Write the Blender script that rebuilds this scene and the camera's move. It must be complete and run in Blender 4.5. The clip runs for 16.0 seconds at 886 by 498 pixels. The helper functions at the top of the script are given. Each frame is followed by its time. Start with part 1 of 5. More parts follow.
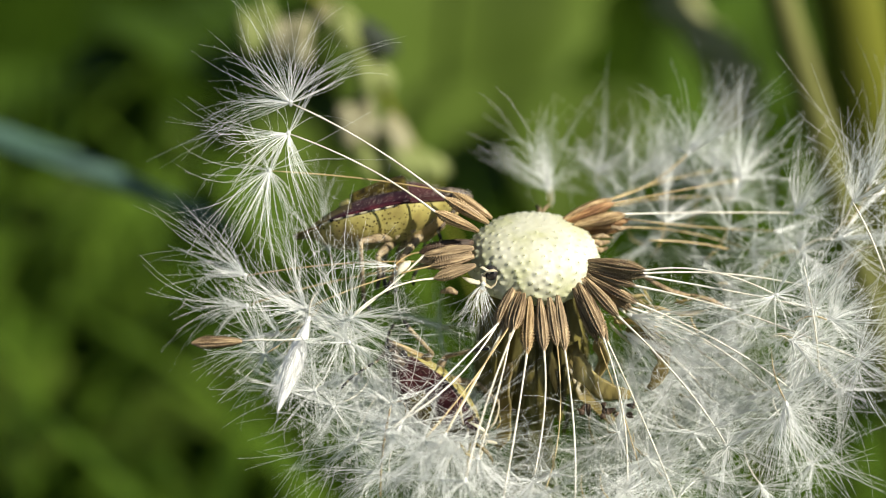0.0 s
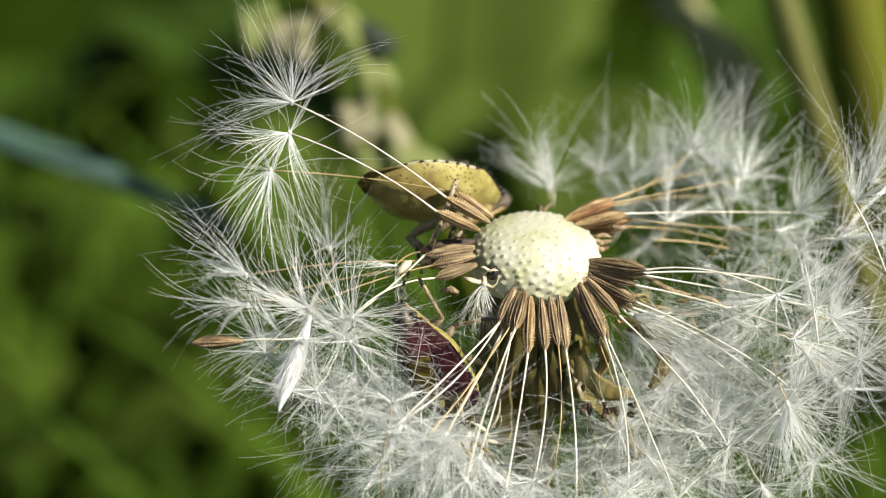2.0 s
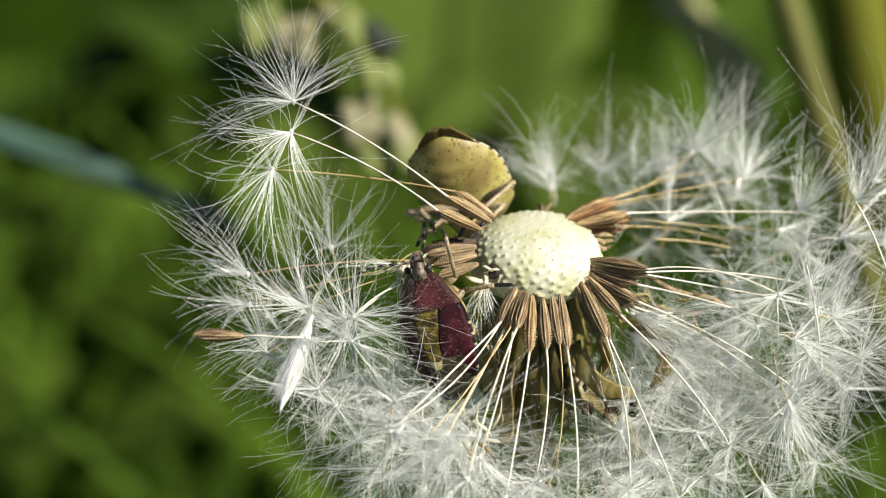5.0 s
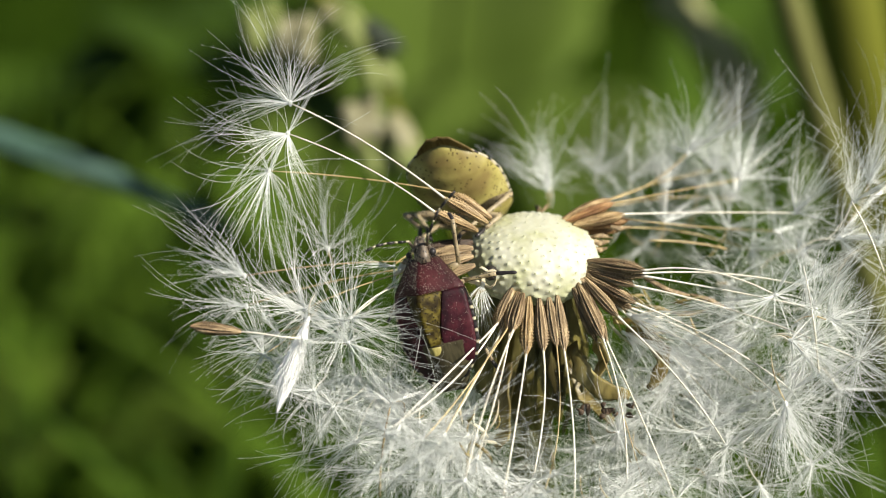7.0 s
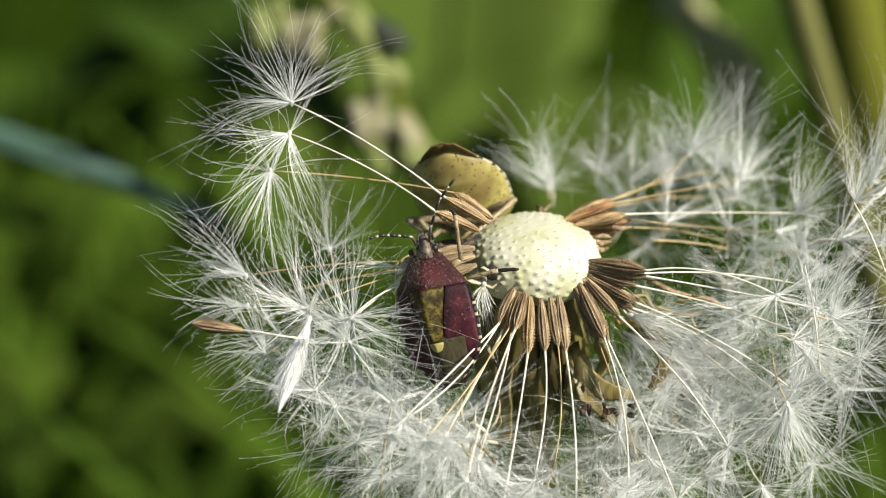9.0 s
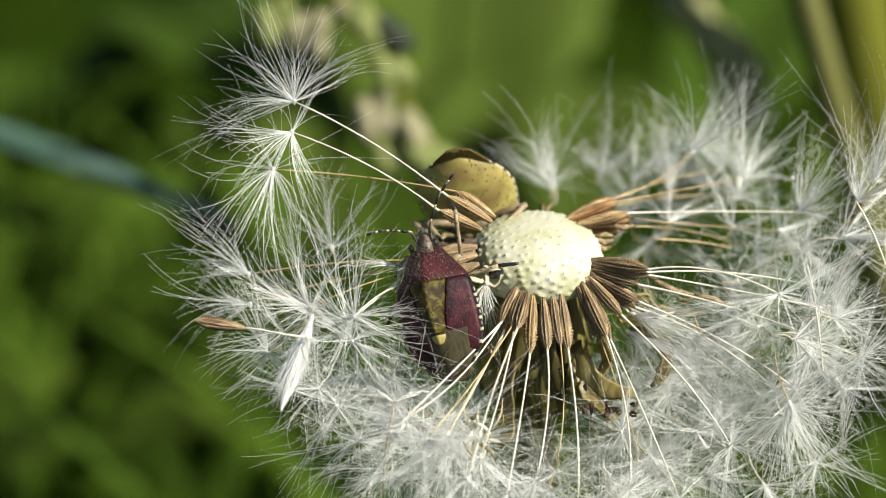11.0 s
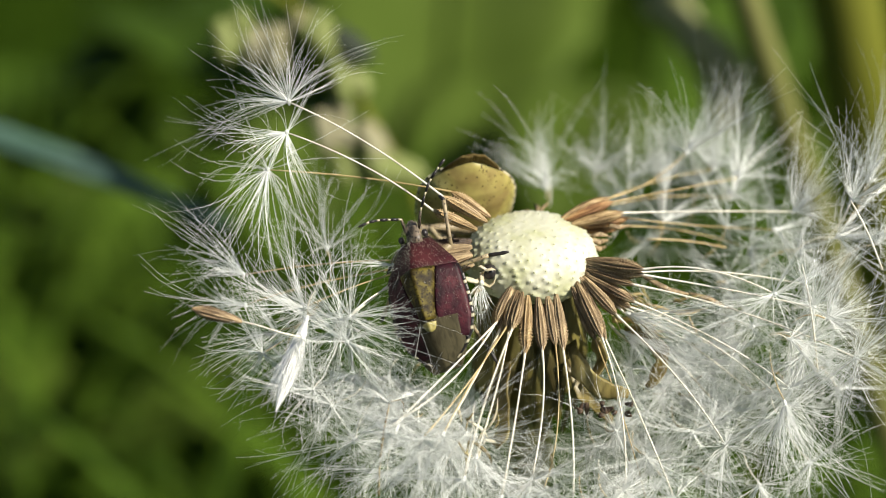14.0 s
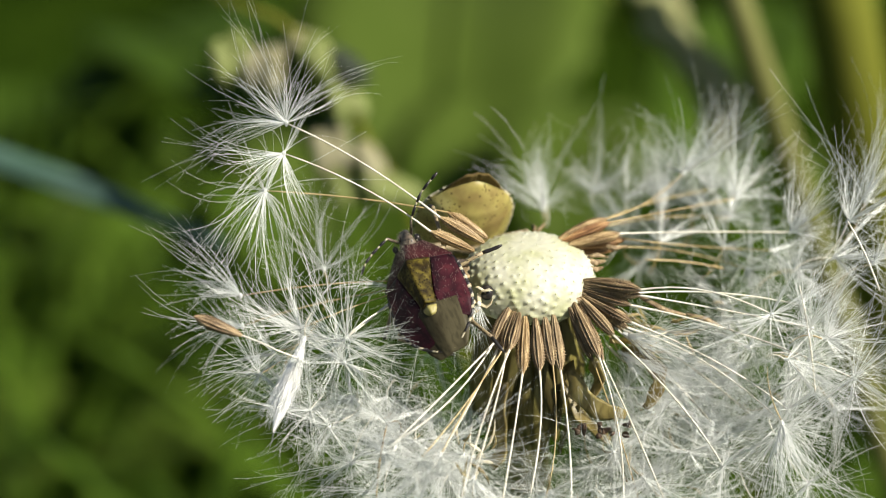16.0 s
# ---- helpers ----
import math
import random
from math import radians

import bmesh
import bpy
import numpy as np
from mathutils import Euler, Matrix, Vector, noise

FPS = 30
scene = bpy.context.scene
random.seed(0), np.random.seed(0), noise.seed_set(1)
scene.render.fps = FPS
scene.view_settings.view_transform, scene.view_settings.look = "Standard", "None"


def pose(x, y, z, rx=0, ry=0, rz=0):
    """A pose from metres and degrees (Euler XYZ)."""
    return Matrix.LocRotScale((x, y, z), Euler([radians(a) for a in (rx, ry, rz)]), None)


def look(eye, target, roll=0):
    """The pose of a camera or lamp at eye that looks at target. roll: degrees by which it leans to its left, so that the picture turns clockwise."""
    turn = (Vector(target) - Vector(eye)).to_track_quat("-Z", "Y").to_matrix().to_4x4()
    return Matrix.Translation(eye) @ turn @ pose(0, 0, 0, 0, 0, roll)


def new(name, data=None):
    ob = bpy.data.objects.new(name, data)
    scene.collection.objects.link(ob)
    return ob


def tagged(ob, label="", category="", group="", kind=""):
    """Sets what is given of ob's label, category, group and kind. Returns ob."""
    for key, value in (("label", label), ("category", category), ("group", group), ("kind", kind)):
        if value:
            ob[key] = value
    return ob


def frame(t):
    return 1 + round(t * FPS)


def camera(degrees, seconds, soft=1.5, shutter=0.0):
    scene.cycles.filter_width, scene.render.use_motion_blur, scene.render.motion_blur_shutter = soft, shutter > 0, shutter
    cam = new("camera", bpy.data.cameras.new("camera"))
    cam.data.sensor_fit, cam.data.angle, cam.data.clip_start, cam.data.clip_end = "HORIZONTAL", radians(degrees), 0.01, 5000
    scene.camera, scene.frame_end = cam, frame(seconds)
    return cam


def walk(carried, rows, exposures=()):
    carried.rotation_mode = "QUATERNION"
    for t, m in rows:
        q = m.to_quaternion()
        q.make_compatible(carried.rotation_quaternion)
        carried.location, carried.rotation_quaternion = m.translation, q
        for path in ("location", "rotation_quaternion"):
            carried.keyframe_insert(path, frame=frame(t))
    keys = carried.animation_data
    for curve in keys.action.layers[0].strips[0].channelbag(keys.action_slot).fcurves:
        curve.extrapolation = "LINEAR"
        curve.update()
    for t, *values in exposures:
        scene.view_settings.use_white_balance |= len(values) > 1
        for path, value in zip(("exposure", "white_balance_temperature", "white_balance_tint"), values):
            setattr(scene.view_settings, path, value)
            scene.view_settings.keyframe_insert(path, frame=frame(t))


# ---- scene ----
# ---- camera: hand-held, it stands still and turns a little ----
cam = camera(28.0, 16.0, soft=0.9)
cam.data.dof.use_dof = True
cam.data.dof.focus_distance = 0.1208
cam.data.dof.aperture_fstop = 21.0
EYE = (-0.00652, -0.11085, 0.29944)
walk(cam, [(t, pose(*EYE, 90 + pitch, 0, yaw)) for t, yaw, pitch in (
    (0.0, -0.062, -27.974),
    (0.5, -0.021, -27.993),
    (1.0, -0.021, -28.015),
    (1.5, -0.021, -27.993),
    (2.0, -0.021, -27.993),
    (2.5, -0.021, -27.993),
    (3.0, 0.000, -28.000),
    (3.5, 0.000, -28.000),
    (4.0, 0.041, -28.015),
    (6.5, -0.041, -28.000),
    (7.0, -0.083, -27.974),
    (7.5, -0.083, -27.974),
    (8.0, -0.083, -27.960),
    (8.5, -0.062, -27.967),
    (11.0, 0.062, -28.018),
    (11.5, 0.062, -28.036),
    (12.0, 0.000, -28.007),
    (12.5, 0.021, -28.036),
    (13.0, -0.021, -28.022),
    (13.5, -0.083, -28.011),
    (14.0, -0.124, -28.011),
    (14.5, -0.248, -27.843),
    (15.0, -0.248, -27.643),
    (15.5, -0.268, -27.464),
    (16.0, -0.227, -27.340),
)])

# ---- sky and sun ----
SUN = Vector((0.66, -0.36, 0.68)).normalized()
world = bpy.data.worlds.new("sky")
scene.world = world
world.use_nodes = True
wn = world.node_tree.nodes
sky = wn.new("ShaderNodeTexSky")
sky.sky_type = "NISHITA"
sky.sun_disc = False
sky.sun_elevation = math.asin(SUN.z)
sky.sun_rotation = math.atan2(SUN.x, SUN.y)
world.node_tree.links.new(sky.outputs[0], wn["Background"].inputs[0])
wn["Background"].inputs[1].default_value = 0.045
sun = new("sun", bpy.data.lights.new("sun", "SUN"))
sun.data.energy = 5.0
sun.data.angle = radians(0.53)
sun.data.color = (1.0, 0.94, 0.82)
sun.matrix_basis = look(SUN * 3, (0, 0, 0))
scene.view_settings.exposure = 0.64

MM = 0.001
HEAD = Vector((0.0, 0.0, 0.24))


# ---- materials ----
class Mat:
    """A small node builder."""

    def __init__(self, name):
        self.m = bpy.data.materials.new(name)
        self.m.use_nodes = True
        self.t = self.m.node_tree
        self.p = self.t.nodes["Principled BSDF"]
        self.coord = self.t.nodes.new("ShaderNodeTexCoord")

    def noise(self, scale, detail=3.0, stretch=(1, 1, 1)):
        mp = self.t.nodes.new("ShaderNodeMapping")
        mp.inputs["Scale"].default_value = stretch
        self.t.links.new(self.coord.outputs["Object"], mp.inputs[0])
        n = self.t.nodes.new("ShaderNodeTexNoise")
        n.inputs["Scale"].default_value = scale
        n.inputs["Detail"].default_value = detail
        self.t.links.new(mp.outputs[0], n.inputs["Vector"])
        return n.outputs["Fac"]

    def spots(self, scale, size, soft=0.08):
        """1 inside small round spots, 0 outside."""
        v = self.t.nodes.new("ShaderNodeTexVoronoi")
        v.inputs["Scale"].default_value = scale
        self.t.links.new(self.coord.outputs["Object"], v.inputs["Vector"])
        return self.ramp(v.outputs["Distance"], [(size, (1, 1, 1)), (size + soft, (0, 0, 0))])

    def random(self):
        return self.t.nodes.new("ShaderNodeObjectInfo").outputs["Random"]

    def island(self):
        return self.t.nodes.new("ShaderNodeNewGeometry").outputs["Random Per Island"]

    def ramp(self, fac, stops):
        r = self.t.nodes.new("ShaderNodeValToRGB")
        while len(r.color_ramp.elements) < len(stops):
            r.color_ramp.elements.new(0.5)
        for e, (pos, col) in zip(r.color_ramp.elements, stops):
            e.position, e.color = pos, (*col, 1)
        self.t.links.new(fac, r.inputs[0])
        return r.outputs[0]

    def mix(self, fac, a, b, kind="MIX"):
        x = self.t.nodes.new("ShaderNodeMix")
        x.data_type, x.blend_type = "RGBA", kind
        for sock, v in ((x.inputs[0], fac), (x.inputs[6], a), (x.inputs[7], b)):
            if isinstance(v, (int, float)):
                sock.default_value = v
            elif isinstance(v, tuple):
                sock.default_value = (*v, 1)
            else:
                self.t.links.new(v, sock)
        return x.outputs[2]

    def color(self, c):
        if isinstance(c, tuple):
            self.p.inputs["Base Color"].default_value = (*c, 1)
        else:
            self.t.links.new(c, self.p.inputs["Base Color"])
        self.c = c
        return self

    def bump(self, h, strength, dist):
        b = self.t.nodes.new("ShaderNodeBump")
        b.inputs["Strength"].default_value = strength
        b.inputs["Distance"].default_value = dist
        self.t.links.new(h, b.inputs["Height"])
        self.t.links.new(b.outputs[0], self.p.inputs["Normal"])
        return self

    def gloss(self, rough, spec=0.5):
        self.p.inputs["Roughness"].default_value = rough
        self.p.inputs["Specular IOR Level"].default_value = spec
        return self

    def thin(self, amount):
        """Light passes through a thin sheet or hair."""
        tr = self.t.nodes.new("ShaderNodeBsdfTranslucent")
        if isinstance(self.c, tuple):
            tr.inputs[0].default_value = (*self.c, 1)
        else:
            self.t.links.new(self.c, tr.inputs[0])
        mx = self.t.nodes.new("ShaderNodeMixShader")
        mx.inputs[0].default_value = amount
        self.t.links.new(self.p.outputs[0], mx.inputs[1])
        self.t.links.new(tr.outputs[0], mx.inputs[2])
        self.t.links.new(mx.outputs[0], self.t.nodes["Material Output"].inputs[0])
        return self


def plain(name, stops, scale, rough=0.6, bump=0.3, dist=2e-5, stretch=(1, 1, 1), thin=0.0, spec=0.4):
    m = Mat(name)
    n = m.noise(scale, 4.0, stretch)
    tight = [(0.5 + (p - 0.5) * 0.62, c) for p, c in stops]
    low = tuple(0.62 * c for c in stops[0][1])
    tone = m.mix(m.random(), m.ramp(n, tight), m.mix(0.3, m.ramp(n, tight), stops[-1][1]))
    m.color(m.mix(m.ramp(m.noise(scale * 5, 2.0, stretch), [(0.36, (0.45, 0.45, 0.45)), (0.52, (0, 0, 0))]), tone, low))
    m.bump(m.noise(scale * 5, 3.0, stretch), bump, dist).gloss(rough, spec)
    return m.thin(thin).m if thin else m.m


def hair_mat():
    """Glassy white hair: part of the light goes through, the skin glints."""
    m = Mat("pappus_hair")
    m.color(m.mix(m.random(), m.ramp(m.noise(500, 2.0), [(0.4, (0.825, 0.845, 0.82)), (0.6, (0.94, 0.945, 0.918))]), (0.90, 0.913, 0.885)))
    m.gloss(0.34, 1.0)
    return m.thin(0.38).m


def bundle_mat():
    """Hairs that lie close together: bright white, with a silky streak along them."""
    m = Mat("pappus_bundle")
    m.color(m.ramp(m.noise(900, 3.0, (1, 1, 0.1)), [(0.35, (0.90, 0.90, 0.87)), (0.6, (0.97, 0.97, 0.955))])).gloss(0.3, 0.8)
    m.bump(m.noise(5000, 2.0, (1, 1, 0.06)), 0.4, 4e-5)
    return m.m


HAIR = hair_mat()
HAIR_DRY = bundle_mat()
BEAK = plain("beak_straw", [(0.3, (0.78, 0.72, 0.56)), (0.7, (0.90, 0.87, 0.78))], 150, 0.4, 0.1, thin=0.15)
BEAK_TAN = plain("beak_tan", [(0.3, (0.38, 0.26, 0.10)), (0.7, (0.62, 0.50, 0.27))], 150, 0.45, 0.1)
ACHENE = plain("achene_brown", [(0.3, (0.085, 0.052, 0.025)), (0.52, (0.245, 0.168, 0.088)), (0.75, (0.50, 0.38, 0.215))],
               3600, 0.55, 0.8, 6e-5, (1, 1, 0.2))
ACHENE_TAN = plain("achene_tan", [(0.3, (0.15, 0.09, 0.036)), (0.52, (0.34, 0.23, 0.10)), (0.75, (0.54, 0.40, 0.21))],
                   3600, 0.5, 0.8, 6e-5, (1, 1, 0.2))
ACHENE_RED = plain("achene_russet", [(0.3, (0.15, 0.065, 0.022)), (0.5, (0.30, 0.155, 0.06)), (0.7, (0.46, 0.29, 0.13))], 3600, 0.5, 0.8, 6e-5, (1, 1, 0.2))
ACHENE_DARK = plain("achene_dark", [(0.3, (0.03, 0.018, 0.01)), (0.52, (0.075, 0.045, 0.025)), (0.75, (0.16, 0.10, 0.06))], 3600, 0.5, 0.8, 6e-5, (1, 1, 0.2))
BRACT = plain("dry_bract", [(0.3, (0.05, 0.04, 0.012)), (0.5, (0.20, 0.17, 0.045)), (0.7, (0.42, 0.37, 0.14))],
              350, 0.45, 0.5, 6e-5, (1, 1, 0.25), thin=0.3)
GOLD = plain("golden_bract", [(0.3, (0.09, 0.06, 0.014)), (0.5, (0.25, 0.19, 0.05)), (0.7, (0.48, 0.41, 0.17))], 350, 0.4, 0.5, 6e-5, (1, 1, 0.3), thin=0.3)
HUSK = plain("pale_husk", [(0.3, (0.55, 0.47, 0.30)), (0.7, (0.8, 0.76, 0.6))], 500, 0.5, 0.5, 4e-5, thin=0.25)
STEM = plain("flower_stem", [(0.3, (0.16, 0.2, 0.06)), (0.7, (0.34, 0.30, 0.12))], 120, 0.5, 0.2, thin=0.05)


def receptacle_mat():
    m = Mat("receptacle_cream")
    n = m.noise(380, 4.0)
    base = m.ramp(n, [(0.34, (0.44, 0.45, 0.26)), (0.48, (0.52, 0.52, 0.375)), (0.62, (0.57, 0.565, 0.44))])
    m.color(base).gloss(0.6, 0.35)
    m.p.inputs["Subsurface Weight"].default_value = 0.08
    m.p.inputs["Subsurface Radius"].default_value = (0.0008, 0.0007, 0.0004)
    m.bump(m.noise(2600, 4.0), 0.5, 7e-5)
    return m.m


CREAM = receptacle_mat()
WART = plain("wart_green", [(0.3, (0.13, 0.16, 0.03)), (0.7, (0.27, 0.30, 0.09))], 800, 0.6, 0.3)


def speckled(name, stops, scale, spot, spot_scale, spot_size, rough, bump_scale=3500, bump=0.6, spec=0.5):
    m = Mat(name)
    base = m.ramp(m.noise(scale, 4.0), [(0.5 + (p - 0.5) * 0.65, c) for p, c in stops])
    m.color(m.mix(m.spots(spot_scale, spot_size), base, spot)).gloss(rough, spec)
    m.bump(m.noise(bump_scale, 2.0), bump, 5e-5)
    return m.m


def venter_mat():
    m = Mat("venter_yellow_green")
    skin = m.ramp(m.noise(330, 3.0), [(0.36, (0.20, 0.15, 0.05)), (0.5, (0.33, 0.285, 0.085)), (0.62, (0.46, 0.41, 0.16))])
    skin = m.mix(m.spots(2500, 0.13), skin, (0.06, 0.04, 0.012))
    near = m.mix(m.ramp(m.noise(420, 1.0), [(0.44, (0, 0, 0)), (0.56, (1, 1, 1))]), (0.0, 0.0, 0.0), m.spots(4200, 0.26))
    m.color(m.mix(near, skin, (0.07, 0.045, 0.014))).gloss(0.42, 0.3)
    m.bump(m.noise(2500, 2.0), 0.35, 5e-5)
    return m.m


PURPLE = speckled("corium_purple", [(0.3, (0.012, 0.003, 0.005)), (0.55, (0.036, 0.006, 0.011)), (0.75, (0.068, 0.014, 0.019))], 900, (0.03, 0.008, 0.01),
                  3200, 0.22, 0.5, spec=0.18)
PRONOTUM = speckled("pronotum_bronze", [(0.3, (0.042, 0.024, 0.014)), (0.5, (0.036, 0.008, 0.011)), (0.75, (0.066, 0.016, 0.018))], 420,
                    (0.03, 0.012, 0.01), 3000, 0.24, 0.5, spec=0.16)
SCUTELLUM = speckled("scutellum_olive", [(0.3, (0.020, 0.013, 0.003)), (0.5, (0.042, 0.031, 0.006)), (0.7, (0.105, 0.082, 0.014))], 1500, (0.010, 0.007, 0.002), 4600, 0.27,
                      0.55, spec=0.12)
SCUT_TIP = speckled("scutellum_tip_pale", [(0.3, (0.20, 0.17, 0.04)), (0.7, (0.30, 0.26, 0.08))], 500, (0.3, 0.26, 0.08), 2500, 0.1, 0.5)
VENTER = venter_mat()
SHELL = plain("venter_buff", [(0.3, (0.30, 0.21, 0.08)), (0.7, (0.48, 0.37, 0.17))], 500, 0.45, 0.3)
MEMBRANE = plain("wing_membrane", [(0.3, (0.045, 0.038, 0.022)), (0.7, (0.105, 0.092, 0.052))], 700, 0.4, 0.5, 4e-5, stretch=(1, 0.15, 1), thin=0.3, spec=0.12)
MEMBRANE_WARM = plain("wing_membrane_warm", [(0.3, (0.13, 0.09, 0.03)), (0.7, (0.25, 0.185, 0.07))], 700, 0.35, 0.5, 4e-5, stretch=(1, 0.15, 1), thin=0.5, spec=0.2)
BLACK = plain("chitin_black", [(0.3, (0.012, 0.010, 0.010)), (0.7, (0.035, 0.03, 0.03))], 900, 0.35, 0.3)
IVORY = plain("chitin_ivory", [(0.3, (0.40, 0.35, 0.22)), (0.7, (0.55, 0.50, 0.36))], 900, 0.45, 0.3)
LEG = speckled("leg_buff", [(0.3, (0.19, 0.14, 0.08)), (0.7, (0.36, 0.29, 0.17))], 900, (0.04, 0.03, 0.02), 4200, 0.25, 0.5)
HEADMAT = speckled("head_grey", [(0.3, (0.05, 0.04, 0.03)), (0.7, (0.22, 0.17, 0.12))], 1500, (0.02, 0.015, 0.012), 4200, 0.3, 0.5)
SETA = plain("fine_seta", [(0.3, (0.36, 0.31, 0.25)), (0.7, (0.55, 0.5, 0.42))], 900, 0.4, 0.0, thin=0.3)


def leafy(name, dark, mid, light, scale, thin=0.4, rough=0.6, shine=0.08):
    m = Mat(name)
    n = m.noise(scale, 3.0)
    c = m.ramp(m.mix(0.5, n, m.island()), [(0.3, dark), (0.5, mid), (0.75, light)])
    m.color(c).gloss(rough, shine)
    m.bump(m.noise(scale * 8, 2.0), 0.2, 2e-4)
    return m.thin(thin).m


GRASS = leafy("grass_green", (0.036, 0.074, 0.007), (0.076, 0.144, 0.012), (0.112, 0.190, 0.018), 30)
# one kind of leaf in sunlit, middle and shaded tones; the light is in the colour
LEAF_SUNLIT = leafy("leaf_sunlit_green", (0.060, 0.096, 0.013), (0.092, 0.142, 0.021), (0.122, 0.176, 0.032), 20)
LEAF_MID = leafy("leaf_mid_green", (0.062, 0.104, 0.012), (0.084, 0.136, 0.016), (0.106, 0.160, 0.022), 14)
LEAF_SHADED = leafy("leaf_shaded_green", (0.038, 0.078, 0.008), (0.058, 0.110, 0.011), (0.076, 0.136, 0.016), 14)
LEAF_PALE = leafy("leaf_pale_green", (0.06, 0.11, 0.01), (0.08, 0.145, 0.014), (0.115, 0.185, 0.022), 200)
BLUELEAF = leafy("leaf_bluegreen", (0.05, 0.10, 0.07), (0.075, 0.14, 0.10), (0.12, 0.19, 0.15), 90, 0.1, 0.35, 0.3)
STRAW = leafy("stalk_straw", (0.12, 0.125, 0.038), (0.165, 0.17, 0.055), (0.21, 0.215, 0.08), 60, 0.1)
OLIVE = leafy("stalk_olive", (0.105, 0.115, 0.014), (0.145, 0.155, 0.02), (0.18, 0.19, 0.03), 60, 0.1)
SPIKELET = leafy("spikelet_green", (0.14, 0.17, 0.045), (0.22, 0.26, 0.085), (0.32, 0.35, 0.15), 300, 0.2)
SPIKEPINK = leafy("spikelet_pink", (0.22, 0.21, 0.11), (0.32, 0.30, 0.18), (0.42, 0.40, 0.27), 300, 0.2)
SPIKESTRAW = leafy("spikelet_straw", (0.25, 0.26, 0.10), (0.35, 0.36, 0.16), (0.44, 0.44, 0.22), 300, 0.2)
SPIKEDARK = leafy("spikelet_dark", (0.02, 0.028, 0.018), (0.04, 0.05, 0.035), (0.07, 0.08, 0.06), 300, 0.05)


def soil_mat():
    m = Mat("meadow_ground")
    # near-black green: the shade deep in the grass is put into the soil colour
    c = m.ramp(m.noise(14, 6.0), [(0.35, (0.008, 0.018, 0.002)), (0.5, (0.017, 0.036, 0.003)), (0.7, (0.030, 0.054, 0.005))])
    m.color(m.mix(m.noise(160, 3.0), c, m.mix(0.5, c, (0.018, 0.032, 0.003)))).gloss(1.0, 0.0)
    m.bump(m.noise(120, 4.0), 0.8, 0.01)
    return m.m


SOIL = soil_mat()


# ---- mesh helpers (all in millimetres) ----
def mesh_of(name, verts, faces, mat, smooth=True):
    me = bpy.data.meshes.new(name)
    me.from_pydata([(v[0] * MM, v[1] * MM, v[2] * MM) for v in verts], [], faces)
    if smooth:
        me.polygons.foreach_set("use_smooth", [True] * len(me.polygons))
    me.materials.append(mat)
    me.update()
    return me


def part(name, data, mat, parent, label="", at=None, kind=""):
    """One mesh object under a thing or part. data: (verts, faces) in mm, or a ready mesh."""
    me = data if isinstance(data, bpy.types.Mesh) else mesh_of(name, data[0], data[1], mat)
    ob = new(name, me)
    ob.parent = parent
    if at is not None:
        ob.matrix_basis = at
    return tagged(ob, label, kind=kind)


def thing(name, at, label, category, group="", data=None, mat=None):
    ob = new(name, mesh_of(name, data[0], data[1], mat) if data else None)
    ob.matrix_basis = at
    return tagged(ob, label, category, group)


def joined(items):
    v, f = [], []
    for vs, fs in items:
        k = len(v)
        v += list(vs)
        f += [tuple(i + k for i in q) for q in fs]
    return v, f


def tube(points, radii, sides=6, cap=True, flat=1.0):
    """A tapered tube along points."""
    pts = [Vector(p) for p in points]
    v, f = [], []
    side = None
    for i, p in enumerate(pts):
        d = (pts[min(i + 1, len(pts) - 1)] - pts[max(i - 1, 0)]).normalized()
        if side is None:
            side = d.orthogonal().normalized()
        side = (side - d * side.dot(d)).normalized()
        up = d.cross(side)
        for k in range(sides):
            a = 2 * math.pi * k / sides
            v.append(p + radii[i] * (math.cos(a) * side + math.sin(a) * flat * up))
    for i in range(len(pts) - 1):
        for k in range(sides):
            a, b = i * sides + k, i * sides + (k + 1) % sides
            f.append((a, b, b + sides, a + sides))
    if cap:
        f.append(tuple(range(sides))[::-1])
        f.append(tuple(range((len(pts) - 1) * sides, len(pts) * sides)))
    return v, f


def bent(a, b, sag, n=8):
    """Points from a to b, bowed by the vector sag."""
    a, b, sag = Vector(a), Vector(b), Vector(sag)
    return [a.lerp(b, i / n) + sag * (4 * (i / n) * (1 - i / n)) for i in range(n + 1)]


def turn_to(d, spin=0.0):
    """The turn that takes +Z to d."""
    return Vector(d).to_track_quat("Z", "Y").to_matrix().to_4x4() @ Matrix.Rotation(spin, 4, "Z")


# ---- ground and meadow ----
def ground():
    n, size = 60, 240000.0
    ticks = [math.copysign(abs(i / (n / 2)) ** 3, i) * size for i in range(-n // 2, n // 2 + 1)]
    v = [(x, y, 6 * noise.noise((x / 90, y / 90, 0)) - 6) for y in ticks for x in ticks]
    m = n + 1
    f = [(j * m + i, j * m + i + 1, (j + 1) * m + i + 1, (j + 1) * m + i) for j in range(n) for i in range(n)]
    ob = thing("ground", Matrix(), "meadow ground between grass, deep shade put into its dark green", "ground", "", (v, f), SOIL)
    tagged(ob, kind="structure")


